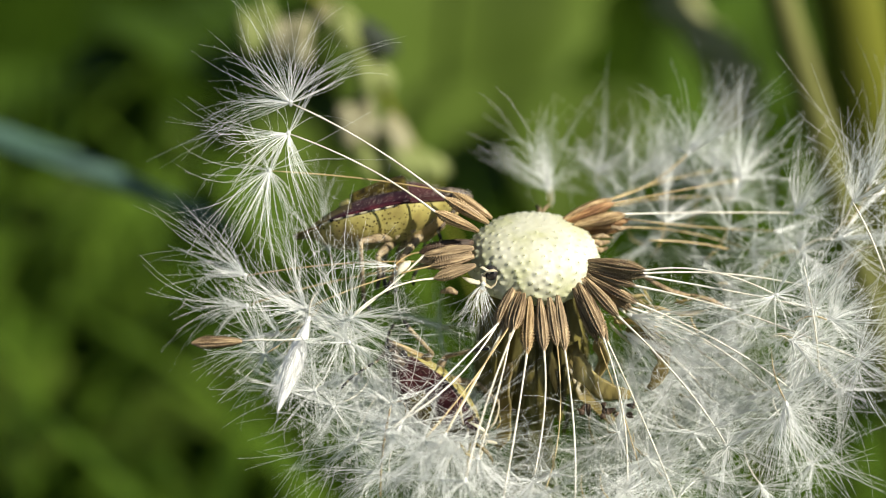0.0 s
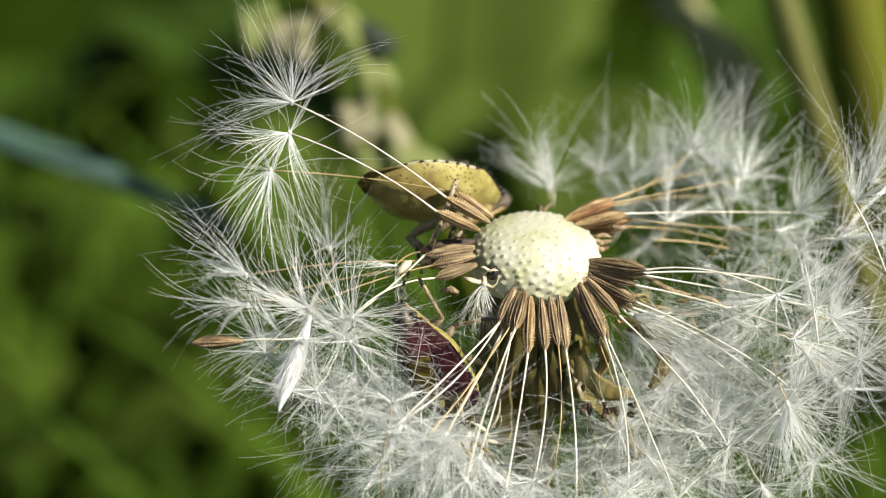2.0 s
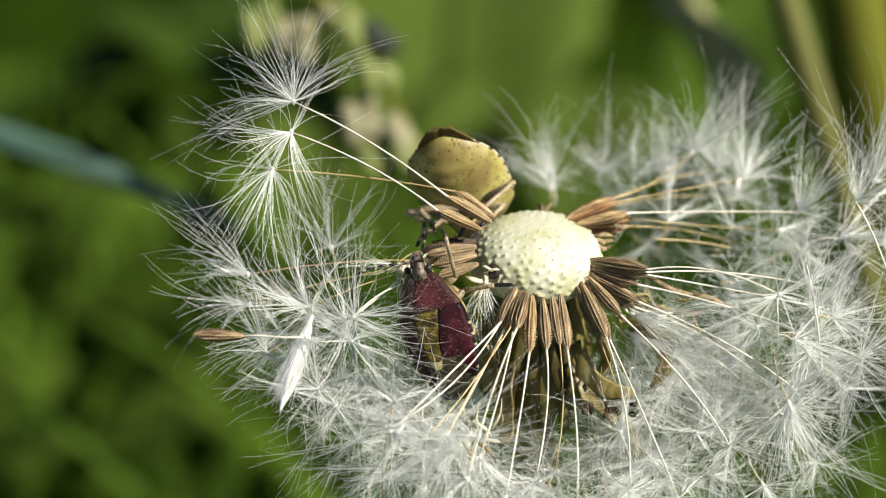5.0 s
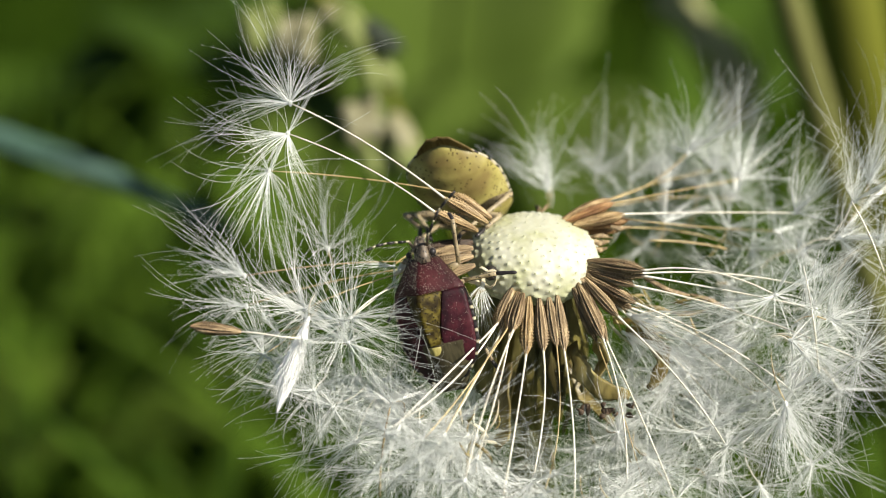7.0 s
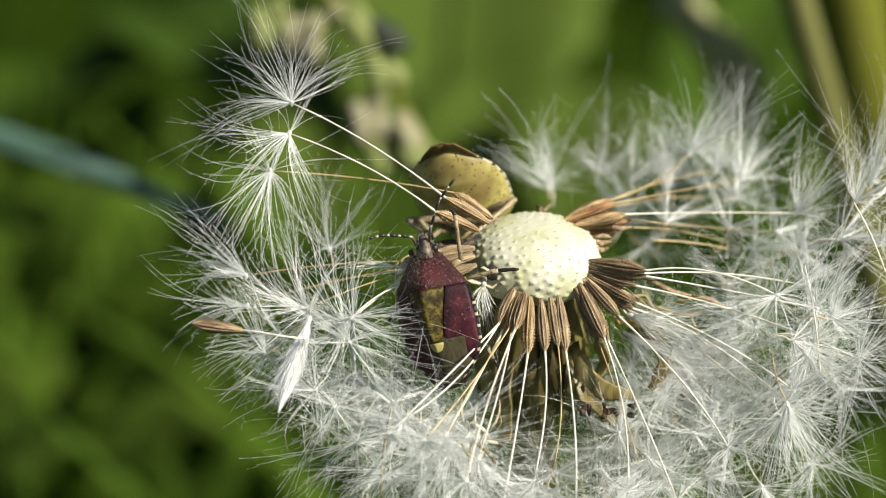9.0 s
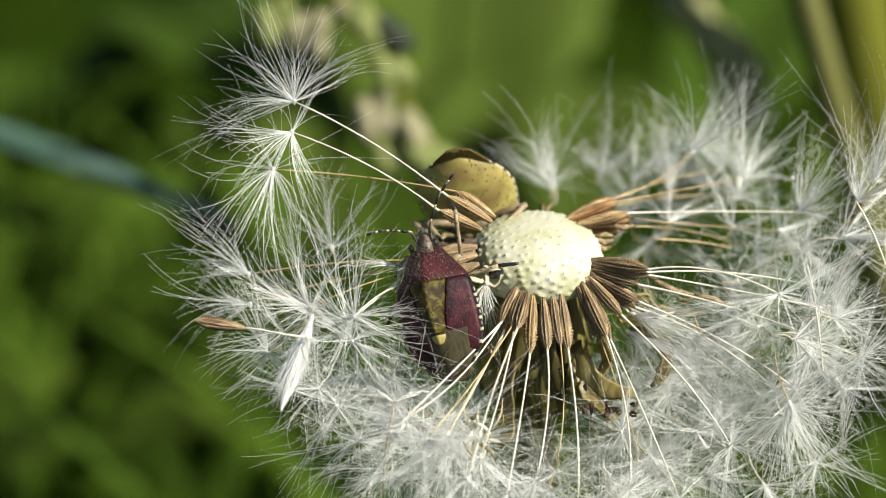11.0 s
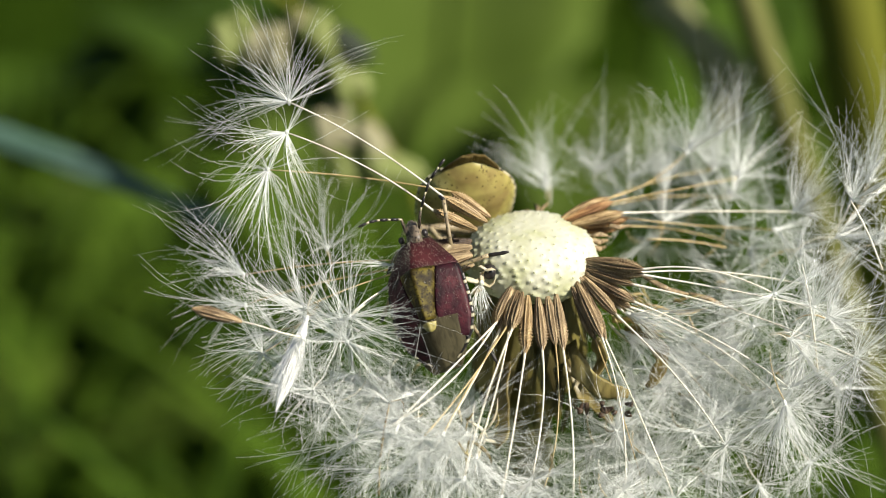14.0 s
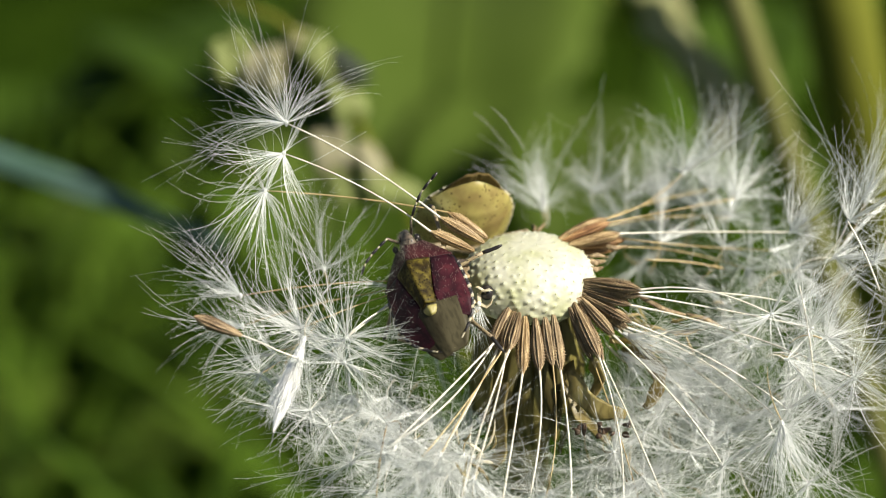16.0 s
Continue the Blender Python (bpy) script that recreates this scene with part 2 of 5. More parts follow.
def blade(x, y, h, w, lean, turn, n=5):
    """One grass blade, a folded ribbon."""
    v, f = [], []
    c, s = math.cos(turn), math.sin(turn)
    for i in range(n + 1):
        u = i / n
        out = lean * u * u * h
        z = h * (u - 0.25 * abs(lean) * u * u)
        ww = w * (1 - u) ** 0.6 * (0.6 + 0.4 * min(1, 4 * u)) + 0.05
        px, py = x + c * out, y + s * out
        v += [(px - s * ww, py + c * ww, z), (px + c * ww * 0.3, py + s * ww * 0.3, z - 0.2), (px + s * ww, py - c * ww, z)]
    for i in range(n):
        a = i * 3
        f += [(a, a + 1, a + 4, a + 3), (a + 1, a + 2, a + 5, a + 4)]
    return v, f


# gaps in the sward, put in for deep shade, where the dark soil shows: x, y, and half-widths in mm
SHADE_GAPS = [(-169, 583, 110, 190), (-126, 590, 40, 190), (90, 583, 55, 190), (130, 496, 60, 190), (169, 467, 70, 190)]


def meadow():
    rng = random.Random(11)
    items = []
    for _ in range(9000):
        y = rng.uniform(60, 1500) if rng.random() < 0.75 else rng.uniform(60, 6000)
        x = rng.uniform(-1, 1) * (200 + 0.45 * y)
        clump = noise.noise((x / 110, y / 110, 3.3))
        if any(((x - px) / rx) ** 2 + ((y - py) / ry) ** 2 < 1 for px, py, rx, ry in SHADE_GAPS):
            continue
        if clump < rng.uniform(-0.5, 0.25):
            continue
        h = rng.uniform(45, 120) * (1 + 0.4 * clump)
        items.append(blade(x, y, h, rng.uniform(1.2, 3.2), rng.uniform(0.1, 0.9), rng.uniform(0, 6.28)))
    ob = thing("meadow_grass", Matrix(), "soft green meadow grass with bent blades", "grass", "", joined(items), GRASS)
    tagged(ob, kind="stuff")


def broad_leaf(base, tip, width, mat, name="leaf", label="", category="leaf", sag=0.15, cup=0.25, group=""):
    """A long leaf with a midrib from base to tip, bowed upward."""
    base, tip = Vector(base), Vector(tip)
    L = (tip - base).length
    d = (tip - base).normalized()
    side = d.cross(Vector((0, 0, 1))).normalized()
    up = side.cross(d)
    v, f = [], []
    n, m = 14, 6
    for lay in (0, -1):
        for i in range(n + 1):
            u = i / n
            w = width * 0.5 * (math.sin(math.pi * min(1, u * 0.96 + 0.04)) ** 0.7) + 0.2
            for j in range(m + 1):
                k = 2 * j / m - 1
                wob = 1 + 0.06 * math.sin(u * 40 + 2 * k)
                p = (base.lerp(tip, u) + side * (k * w * wob) + up * (cup * w * abs(k) - 0.05 * w * (k == 0))
                     + up * sag * L * 4 * u * (1 - u) + up * lay * 0.5)
                v.append(p)
    q = (n + 1) * (m + 1)
    for i in range(n):
        for j in range(m):
            a = i * (m + 1) + j
            f += [(a, a + 1, a + m + 2, a + m + 1), (q + a + m + 1, q + a + m + 2, q + a + 1, q + a)]
    for i in range(n):
        a, b = i * (m + 1), i * (m + 1) + m
        f += [(a, a + m + 1, q + a + m + 1, q + a), (b + m + 1, b, q + b, q + b + m + 1)]
    ob = thing(name, Matrix(), label, category, group, (v, f), mat)
    rib = [base.lerp(tip, i / 10) + up * (sag * L * 4 * (i / 10) * (1 - i / 10) + 0.4) for i in range(11)]
    part("midrib", tube(rib, [max(0.25, width * 0.03 * (1 - 0.08 * i)) for i in range(11)], 6), mat, ob)
    return ob


def leaf_clump(place, spread_mm, count, size, seed):
    """Small meadow leaves in a loose clump."""
    rng = random.Random(seed)
    c = Vector(place)
    for _ in range(count):
        p = c + Vector((rng.gauss(0, 1), rng.gauss(0, 1), 0.5 * rng.gauss(0, 1))) * spread_mm * 0.5
        p.z = max(p.z, 4)
        d = Vector((rng.gauss(0, 1), rng.gauss(0, 1) - 0.4, rng.uniform(0.1, 0.9))).normalized() * size * rng.uniform(0.7, 1.3)
        broad_leaf(p, p + d, size * rng.uniform(0.35, 0.55), LEAF_PALE, label="small bright green meadow leaf in the grass", group="small leaves in the grass")


ground()
meadow()
leaf_clump((-81, 267, 40), 34, 4, 36, 30)
leaf_clump((-138, 377, 34), 44, 5, 46, 31)
leaf_clump((-110, 311, 36), 40, 4, 41, 34)
leaf_clump((-108, 369, 40), 44, 4, 41, 37)
leaf_clump((71, 376, 53), 40, 4, 41, 40)
leaf_clump((103, 274, 52), 26, 4, 36, 41)
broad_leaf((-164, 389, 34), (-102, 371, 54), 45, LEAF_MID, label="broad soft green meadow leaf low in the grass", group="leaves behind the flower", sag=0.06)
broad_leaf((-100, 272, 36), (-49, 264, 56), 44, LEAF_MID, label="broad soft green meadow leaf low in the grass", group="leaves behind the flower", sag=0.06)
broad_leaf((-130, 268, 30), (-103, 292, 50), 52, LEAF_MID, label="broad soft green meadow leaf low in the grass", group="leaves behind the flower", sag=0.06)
# these leaves carry the shade among the grass in their deeper green
broad_leaf((-165, 525, 24), (-104, 522, 44), 61, LEAF_SHADED, label="broad meadow leaf, shade of the grass put into its deep green", group="leaves behind the flower", sag=0.06)
broad_leaf((-138, 620, 28), (-70, 474, 48), 77, LEAF_SHADED, label="broad meadow leaf, shade of the grass put into its deep green", group="leaves behind the flower", sag=0.06)
broad_leaf((-130, 350, 24), (-81, 339, 44), 44, LEAF_SHADED, label="broad meadow leaf, shade of the grass put into its deep green", group="leaves behind the flower", sag=0.06)
broad_leaf((-113, 455, 24), (-53, 378, 44), 64, LEAF_SHADED, label="broad meadow leaf, shade of the grass put into its deep green", group="leaves behind the flower", sag=0.06)
broad_leaf((-187, 488, 24), (-155, 516, 44), 46, LEAF_SHADED, label="broad meadow leaf, shade of the grass put into its deep green", group="leaves behind the flower", sag=0.06)
broad_leaf((-77, 363, 24), (-28, 287, 44), 64, LEAF_SHADED, label="broad meadow leaf, shade of the grass put into its deep green", group="leaves behind the flower", sag=0.06)
broad_leaf((-155, 370, 24), (-114, 304, 44), 33, LEAF_SHADED, label="broad meadow leaf, shade of the grass put into its deep green", group="leaves behind the flower", sag=0.06)
broad_leaf((-4, 362, 56), (20, 428, 82), 49, LEAF_SUNLIT, label="broad meadow leaf, sunlight put into its bright green", group="leaves behind the flower", sag=0.06)
broad_leaf((80, 461, 30), (133, 578, 56), 60, LEAF_SHADED, label="broad meadow leaf, shade of the grass put into its deep green", group="leaves behind the flower", sag=0.06)
broad_leaf((-29, 497, -18), (30, 544, 70), 104, LEAF_SUNLIT, label="broad meadow leaf, sunlight put into its bright green", group="leaves behind the flower")
broad_leaf((-6, 378, 56), (4, 548, 78), 100, LEAF_SUNLIT, label="broad meadow leaf, sunlight put into its bright green", group="leaves behind the flower")
broad_leaf((-20, 509, 5), (-3, 546, 74), 110, LEAF_SUNLIT, label="broad meadow leaf, sunlight put into its bright green", group="leaves behind the flower")
broad_leaf((-32, 371, 43), (-52, 429, 67), 60, LEAF_SUNLIT, label="broad meadow leaf, sunlight put into its bright green", group="leaves behind the flower")
broad_leaf((-77, 434, 34), (-94, 483, 40), 36, LEAF_SUNLIT, label="broad meadow leaf, sunlight put into its bright green", group="leaves behind the flower")
broad_leaf((30, 337, 65), (41, 395, 88), 46, LEAF_SUNLIT, label="broad meadow leaf, sunlight put into its bright green", group="leaves behind the flower")
broad_leaf((103, 355, 56), (135, 387, 72), 40, LEAF_SUNLIT, label="broad meadow leaf, sunlight put into its bright green", group="leaves behind the flower")
broad_leaf((-88.1, 116.8, 204.1), (-32.1, 85.4, 198.3), 4.4, BLUELEAF, "grass_leaf", "narrow blue-green grass leaf leaning across the meadow", "grass leaf", 0.0, 0.4)


def grass_stalk(points, radius, mat, label, joint_at=(0.45,)):
    """A hollow stem in mm with a swollen node and a sheath."""
    pts = [Vector(p) for p in points]
    base = pts[0]
    ob = thing("grass_stalk", Matrix.Translation(base * MM), label, "grass stalk", "stalks behind the flower")
    rel = [p - base for p in pts]
    part("stem", tube(rel, [radius * (1 - 0.3 * i / len(rel)) for i in range(len(rel))], 10), mat, ob)
    for u in joint_at:
        c = rel[0].lerp(rel[-1], u)
        d = (rel[-1] - rel[0]).normalized()
        part("node", tube([c - d * radius * 1.2, c - d * radius * 0.5, c + d * radius * 0.5, c + d * radius * 1.2],
                          [radius * 0.9, radius * 1.35, radius * 1.35, radius * 0.9], 10), mat, ob, "swollen stem joint")
    return ob


def spikelet_mesh(length, width, seed):
    """A grass spikelet: overlapping pointed scales round a short axis."""
    rng = random.Random(seed)
    items = []
    for i in range(9):
        u = i / 9
        a = (i % 2) * math.pi + rng.uniform(-0.4, 0.4)
        o = Vector((math.cos(a), math.sin(a), 0)) * width * 0.22
        p0 = Vector((0, 0, length * u * 0.62)) + o * 0.4
        p1 = p0 + o * 1.2 + Vector((0, 0, length * 0.2))
        p2 = p0 + o * 0.7 + Vector((0, 0, length * 0.4))
        items.append(tube([p0, p0.lerp(p1, 0.5), p1, p2], [0.1 * width, 0.26 * width, 0.24 * width, 0.02 * width], 7))
    return joined(items)


def grass_ear(name, base, stem_points, spikes, label):
    """A nodding ear: a thin stem and spikelets (place, direction, length, width, material)."""
    base = Vector(base)
    ob = thing(name, Matrix.Translation(base * MM), label, "grass ear", "ears behind the flower")
    part("stem", tube([Vector(p) - base for p in stem_points], [0.5] * len(stem_points), 6), OLIVE, ob)
    for i, (p, d, L, w, mat) in enumerate(spikes):
        part("spikelet", spikelet_mesh(L, w, i), mat, ob, at=Matrix.Translation((Vector(p) - base) * MM) @ turn_to(d))
    return ob


stalk = grass_stalk([(118.4, 107.3, 2.0), (44.6, 97.1, 198.9), (35.1, 95.8, 224.2), (26.6, 94.6, 246.9)], 2.3, STRAW, "straw-coloured leaning grass stalk", (0.3,))
grass_stalk([(111.7, 162.0, 2.0), (60.2, 140.1, 184.0), (52.9, 137.0, 210.0), (47.7, 134.8, 228.3)], 6.4, OLIVE, "olive green upright grass stalk", (0.25,))
pale_ear = grass_ear("grass_ear", (69.4, 143.6, 2.0), [(69.4, 143.6, 2.0), (39.5, 146.2, 174.2), (35.9, 147.4, 191.3), (31.0, 149.3, 199.1), (23.1, 153.4, 206.9), (12.5, 157.5, 214.7)], [
    ((26.8, 151.6, 205.7), (0.73, -0.23, -0.65), 12, 8, SPIKESTRAW),
    ((32.1, 149.2, 201.0), (0.73, -0.23, -0.65), 12, 8, SPIKESTRAW),
    ((36.0, 147.5, 197.9), (0.60, -0.29, -0.75), 11, 8, SPIKESTRAW),
    ((37.8, 145.9, 194.8), (0.30, -0.36, -0.88), 12, 7.5, SPIKESTRAW),
    ((24.2, 153.7, 209.5), (0.80, -0.19, -0.57), 12, 7.5, SPIKESTRAW),
], "pale straw nodding grass ear")
green_ear = grass_ear("grass_ear", (60.6, 83.3, 2.0), [(60.6, 83.3, 2.0), (-4.0, 79.1, 197.0), (-8.1, 78.8, 209.3), (-12.7, 79.8, 217.5), (-15.9, 81.6, 225.2), (-22.3, 83.1, 230.1), (-29.5, 84.3, 232.4)], [
    ((-27.8, 79.3, 229.5), (0.22, -0.36, -0.91), 6.5, 4.5, SPIKELET),
    ((-23.4, 78.7, 228.3), (-0.10, -0.38, -0.92), 6, 4.5, SPIKEPINK),
    ((-18.8, 78.1, 229.3), (0.64, -0.25, -0.73), 6.5, 4, SPIKELET),
    ((-15.7, 78.4, 227.8), (0.75, -0.22, -0.62), 6, 3.6, SPIKEDARK),
    ((-16.0, 76.9, 225.0), (0.50, -0.31, -0.80), 6.5, 4.4, SPIKELET),
    ((-21.0, 82.2, 228.4), (0.85, -0.09, -0.53), 6, 3.6, SPIKEPINK),
    ((-16.7, 75.3, 219.8), (0.25, -0.36, -0.90), 6.5, 4.4, SPIKEPINK),
    ((-13.2, 75.2, 217.4), (0.65, -0.26, -0.71), 5.5, 3.8, SPIKEPINK),
    ((-11.9, 74.0, 215.1), (0.60, -0.29, -0.75), 6, 4, SPIKELET),
    ((-15.2, 75.2, 215.3), (0.30, -0.36, -0.88), 6, 4, SPIKELET),
    ((-9.7, 74.1, 213.3), (0.84, -0.15, -0.51), 5, 3.6, SPIKELET),
], "green and pink drooping grass ear with dark spikelets")

# ---- the dandelion head ----
dandelion = thing("dandelion", Matrix.Translation(HEAD), "half-blown dandelion clock with brown seeds and white tufts on its stem", "flower")
RA, RC, RL, RZ = 4.62, 2.80, 2.15, -0.42


def on_receptacle(az, el, lift=0.0):
    """A point on the receptacle's skin by azimuth and latitude in degrees, and its normal. A flat-topped dome, shallower below."""
    a, e = radians(az), radians(el)
    c, h = max(math.cos(e), 1e-4), math.sin(e)
    k = RC if h > 0 else RL
    r, z = RA * c ** 0.78, k * math.copysign(abs(h) ** 0.84, h)
    p = Vector((r * math.cos(a), r * math.sin(a), z))
    n = Vector((c ** 1.22 / RA * math.cos(a), c ** 1.22 / RA * math.sin(a), math.copysign(abs(h) ** 1.16, h) / k)).normalized()
    return p + n * lift + Vector((0, 0, RZ)), n


def spiral():
    """Where seeds have sat, in a sunflower spiral: azimuth, latitude, size."""
    rng = random.Random(5)
    out = []
    for i in range(300):
        h = 1 - 1.46 * (i + 0.5) / 300
        out.append(((i * 137.508) % 360 + rng.uniform(-3, 3), math.degrees(math.asin(max(-1, h))) + rng.uniform(-1.6, 1.6),
                    0.55 + 0.45 * min(1, (1 - h) * 1.5)))
    return out


def receptacle():
    v, f = [], []
    rows, cols = 100, 190
    sites = spiral()
    spots = np.array([on_receptacle(az, el)[0] for az, el, _ in sites])
    sizes = np.array([k for _, _, k in sites])
    for i in range(rows + 1):
        el = -62 + 152 * i / rows
        for k in range(cols):
            p, n = on_receptacle(360 * k / cols, el)
            d = np.linalg.norm(spots - np.array(p), axis=1) / sizes
            rise = float(np.sum(0.20 * sizes * np.exp(-(d / 0.145) ** 2) - 0.07 * sizes * np.exp(-(d / 0.06) ** 2)))
            p = p + n * (0.03 * noise.noise(p * 0.7) + 0.03 * noise.noise(p * 2.2) + rise)
            v.append(p)
    for i in range(rows):
        for k in range(cols):
            a, b = i * cols + k, i * cols + (k + 1) % cols
            f.append((a, b, b + cols, a + cols))
    return part("receptacle", (v, f), CREAM, dandelion, "cream domed seed base with small greenish warts")


base_ob = receptacle()


def warts():
    """Small greenish scars on the bumps where seeds have left."""
    ring = []
    for r, z in ((0.095, 0.0), (0.065, 0.03), (0.03, 0.015)):
        ring += [(r * math.cos(2 * math.pi * k / 8), r * math.sin(2 * math.pi * k / 8), z) for k in range(8)]
    f = [(i * 8 + k, i * 8 + (k + 1) % 8, (i + 1) * 8 + (k + 1) % 8, (i + 1) * 8 + k) for i in range(2) for k in range(8)]
    f.append(tuple(range(16, 24)))
    me = mesh_of("wart", ring, f, WART)
    for az, el, k in spiral():
        p, n = on_receptacle(az, el)
        p = p + n * (0.03 * noise.noise(p * 0.7) + 0.03 * noise.noise(p * 2.2) + 0.105 * k)
        part("wart", me, None, base_ob, at=Matrix.Translation(p * MM) @ turn_to(n) @ Matrix.Diagonal((0.85 * k, 0.85 * k, k, 1)))


warts()


def stem_and_bracts():
    pts = [(0, 0, -2.2), (0, 0.3, -4.2), (0.2, 1, -9), (0.6, 3, -40), (-4, 12, -140), (-6, 16, -242)]
    part("stem", tube(pts, [2.9, 2.4, 1.7, 1.6, 1.9, 2.2], 14), STEM, dandelion, "hollow pale green stem")
    rng = random.Random(21)
    for i in range(34):
        az = i * 360 / 17 + rng.uniform(-8, 8) + (10 if i > 16 else 0)
        a = radians(az)
        out = Vector((math.cos(a), math.sin(a), 0))
        t = out.cross(Vector((0, 0, 1)))
        L = rng.uniform(8, 12.5)
        curl = rng.uniform(-0.3, 0.4)
        w = rng.uniform(0.7, 1.2)
        v, fa = [], []
        n = 9
        for lay in (0, 1):
            for k in range(n + 1):
                u = k / n
                c = (out * (2.5 + 0.9 * math.sin(u * 2.2) + curl * u * u * 2.2) + Vector((0, 0, -1.9 - L * u * (1 - 0.25 * curl * u * u)))
                     + out * (-0.16 * lay) + t * 0.5 * math.sin(u * 3 + i))
                ww = w * (math.sin(math.pi * (0.25 + 0.72 * u)) ** 0.8)
                tw = 0.5 * math.sin(i * 1.7) * u
                v += [c - t * ww + out * (0.35 * ww + tw * ww), c + out * 0.0, c + t * ww + out * (0.35 * ww - tw * ww)]
        q = 3 * (n + 1)
        for k in range(n):
            b = 3 * k
            for j in (0, 1):
                fa += [(b + j, b + j + 1, b + j + 4, b + j + 3), (q + b + j + 3, q + b + j + 4, q + b + j + 1, q + b + j)]
            fa += [(b, b + 3, q + b + 3, q + b), (b + 2, q + b + 2, q + b + 5, b + 5)]
        part("bract", (v, fa), BRACT, dandelion, "withered olive-brown bract")


stem_and_bracts()


# ---- seeds ----
def achene_mesh(mat, seed):
    """A ribbed spindle with rows of small teeth towards its tip, 1 mm long along +Z; width to length as on the plant."""
    rng = random.Random(seed)
    v, f = [], []
    rows, cols = 54, 30
    for i in range(rows + 1):
        u = i / rows
        r = 0.132 * float(np.interp(u, (0, 0.06, 0.18, 0.36, 0.55, 0.68, 0.78, 0.87, 0.94, 1.0), (0.30, 0.46, 0.68, 0.90, 1.0, 0.98, 0.88, 0.66, 0.40, 0.20)))
        toothed = float(np.interp(u, (0.38, 0.62, 0.90, 0.97), (0.0, 0.26, 0.30, 0.05)))
        for k in range(cols):
            rib = 1 + (0.15, -0.04, -0.50)[k % 3]
            tooth = toothed * (1.0, 0.0, -0.35)[(i + k // 3) % 3] * rng.uniform(0.5, 1.3) * (1.0, 0.6, 0.5)[k % 3]
            a = 2 * math.pi * k / cols
            q = r * (rib + tooth) * (1 + 0.02 * rng.uniform(-1, 1))
            v.append((q * math.cos(a), 0.84 * q * math.sin(a), u))
    for i in range(rows):
        for k in range(cols):
            a, b = i * cols + k, i * cols + (k + 1) % cols
            f.append((a, b, b + cols, a + cols))
    f += [tuple(range(cols))[::-1], tuple(range(rows * cols, (rows + 1) * cols))]
    return mesh_of("seed", v, f, mat)


def grown(me, width, length):
    """A copy of a 1 mm seed at its own size."""
    me = me.copy()
    me.transform(Matrix.Diagonal((width, width, length, 1)))
    return me


ACHENES = [achene_mesh(m, i) for i, m in enumerate((ACHENE, ACHENE, ACHENE_RED, ACHENE_TAN, ACHENE_DARK))]


def rough(rng, k):
    """A random small vector, never far out."""
    v = Vector((rng.gauss(0, 1), rng.gauss(0, 1), rng.gauss(0, 1)))
    return v * (k * min(1.0, 2.2 / max(v.length, 0.01)))


def add_hair(v, f, rng, d, L, bend, thick):
    """One barbed hair from the origin along d."""
    d = d.normalized()
    s = d.orthogonal().normalized()
    q = d.cross(s)
    k0 = len(v)
    n = 8
    r0 = rng.uniform(0.013, 0.027) * thick
    late = bend.cross(d) * rng.uniform(-0.9, 0.9) + rough(rng, 0.11)
    wave, turn, far = rng.uniform(0.0, 0.045) * L, rng.uniform(0, 6.28), rng.uniform(4.0, 9.0)
    across = s * math.cos(turn) + q * math.sin(turn)
    pts = [d * (0.1 + L * i / n) + bend * (L * (i / n) ** 2) + late * (L * (i / n) ** 4) + across * (wave * (i / n) * math.sin(turn + far * i / n)) for i in range(n + 1)]
    for i, p in enumerate(pts):
        r = r0 * (1 - 0.7 * i / n)
        v.extend((p + s * r, p + (q * 0.87 - s * 0.5) * r, p - (q * 0.87 + s * 0.5) * r))
    for i in range(n):
        a = k0 + 3 * i
        f.extend(((a, a + 1, a + 4, a + 3), (a + 1, a + 2, a + 5, a + 4), (a + 2, a, a + 3, a + 5)))
    for _ in range(8):
        u = rng.uniform(0.12, 0.95) * n
        i = min(int(u), n - 1)
        p = pts[i].lerp(pts[i + 1], u - i)
        g = rng.uniform(0, 6.28)
        w = (s * math.cos(g) + q * math.sin(g))
        k = len(v)
        v.extend((p, p + d * 0.05, p + d * 0.12 + w * 0.09))
        f.append((k, k + 1, k + 2))


def add_knob(v, f):
    k = len(v)
    kv, kf = tube([(0, 0, -0.25), (0, 0, -0.05), (0, 0, 0.12), (0, 0, 0.22)], [0.07, 0.15, 0.16, 0.06], 7)
    v.extend(kv)
    f.extend(tuple(i + k for i in q) for q in kf)


def pappus_mesh(seed, lo, hi, count, length, curl, sweep=0.0, thick=1.0, share=0.62):
    """A tuft of barbed hairs from one point, opening lo to hi degrees from +Z."""
    rng = random.Random(seed)
    v, f = [], []

    def way():
        a = rng.uniform(0, 2 * math.pi)
        e = radians(lo + (hi - lo) * rng.random() ** 0.8)
        return (Vector((math.sin(e) * math.cos(a), math.sin(e) * math.sin(a), math.cos(e))) + Vector((sweep, 0, 0))).normalized()

    up = Vector((0, 0, 1))
    locks = [(way(), rough(rng, 0.20) + up * curl * rng.uniform(0.2, 1.0), rng.uniform(0.8, 1.15)) for _ in range(max(3, count // 8))]
    for i in range(count):
        if rng.random() < share:
            d, bend, k = rng.choice(locks)
            g = rough(rng, 0.09)
            add_hair(v, f, rng, d + g, length * k * rng.uniform(0.82, 1.04), bend - g * 0.5 + rough(rng, 0.06), thick)
        else:
            add_hair(v, f, rng, way(), length * rng.uniform(0.55, 1.05), rough(rng, 0.36) + up * curl * rng.uniform(0.2, 1.0), thick)
    add_knob(v, f)
    return mesh_of("pappus", v, f, HAIR, False)


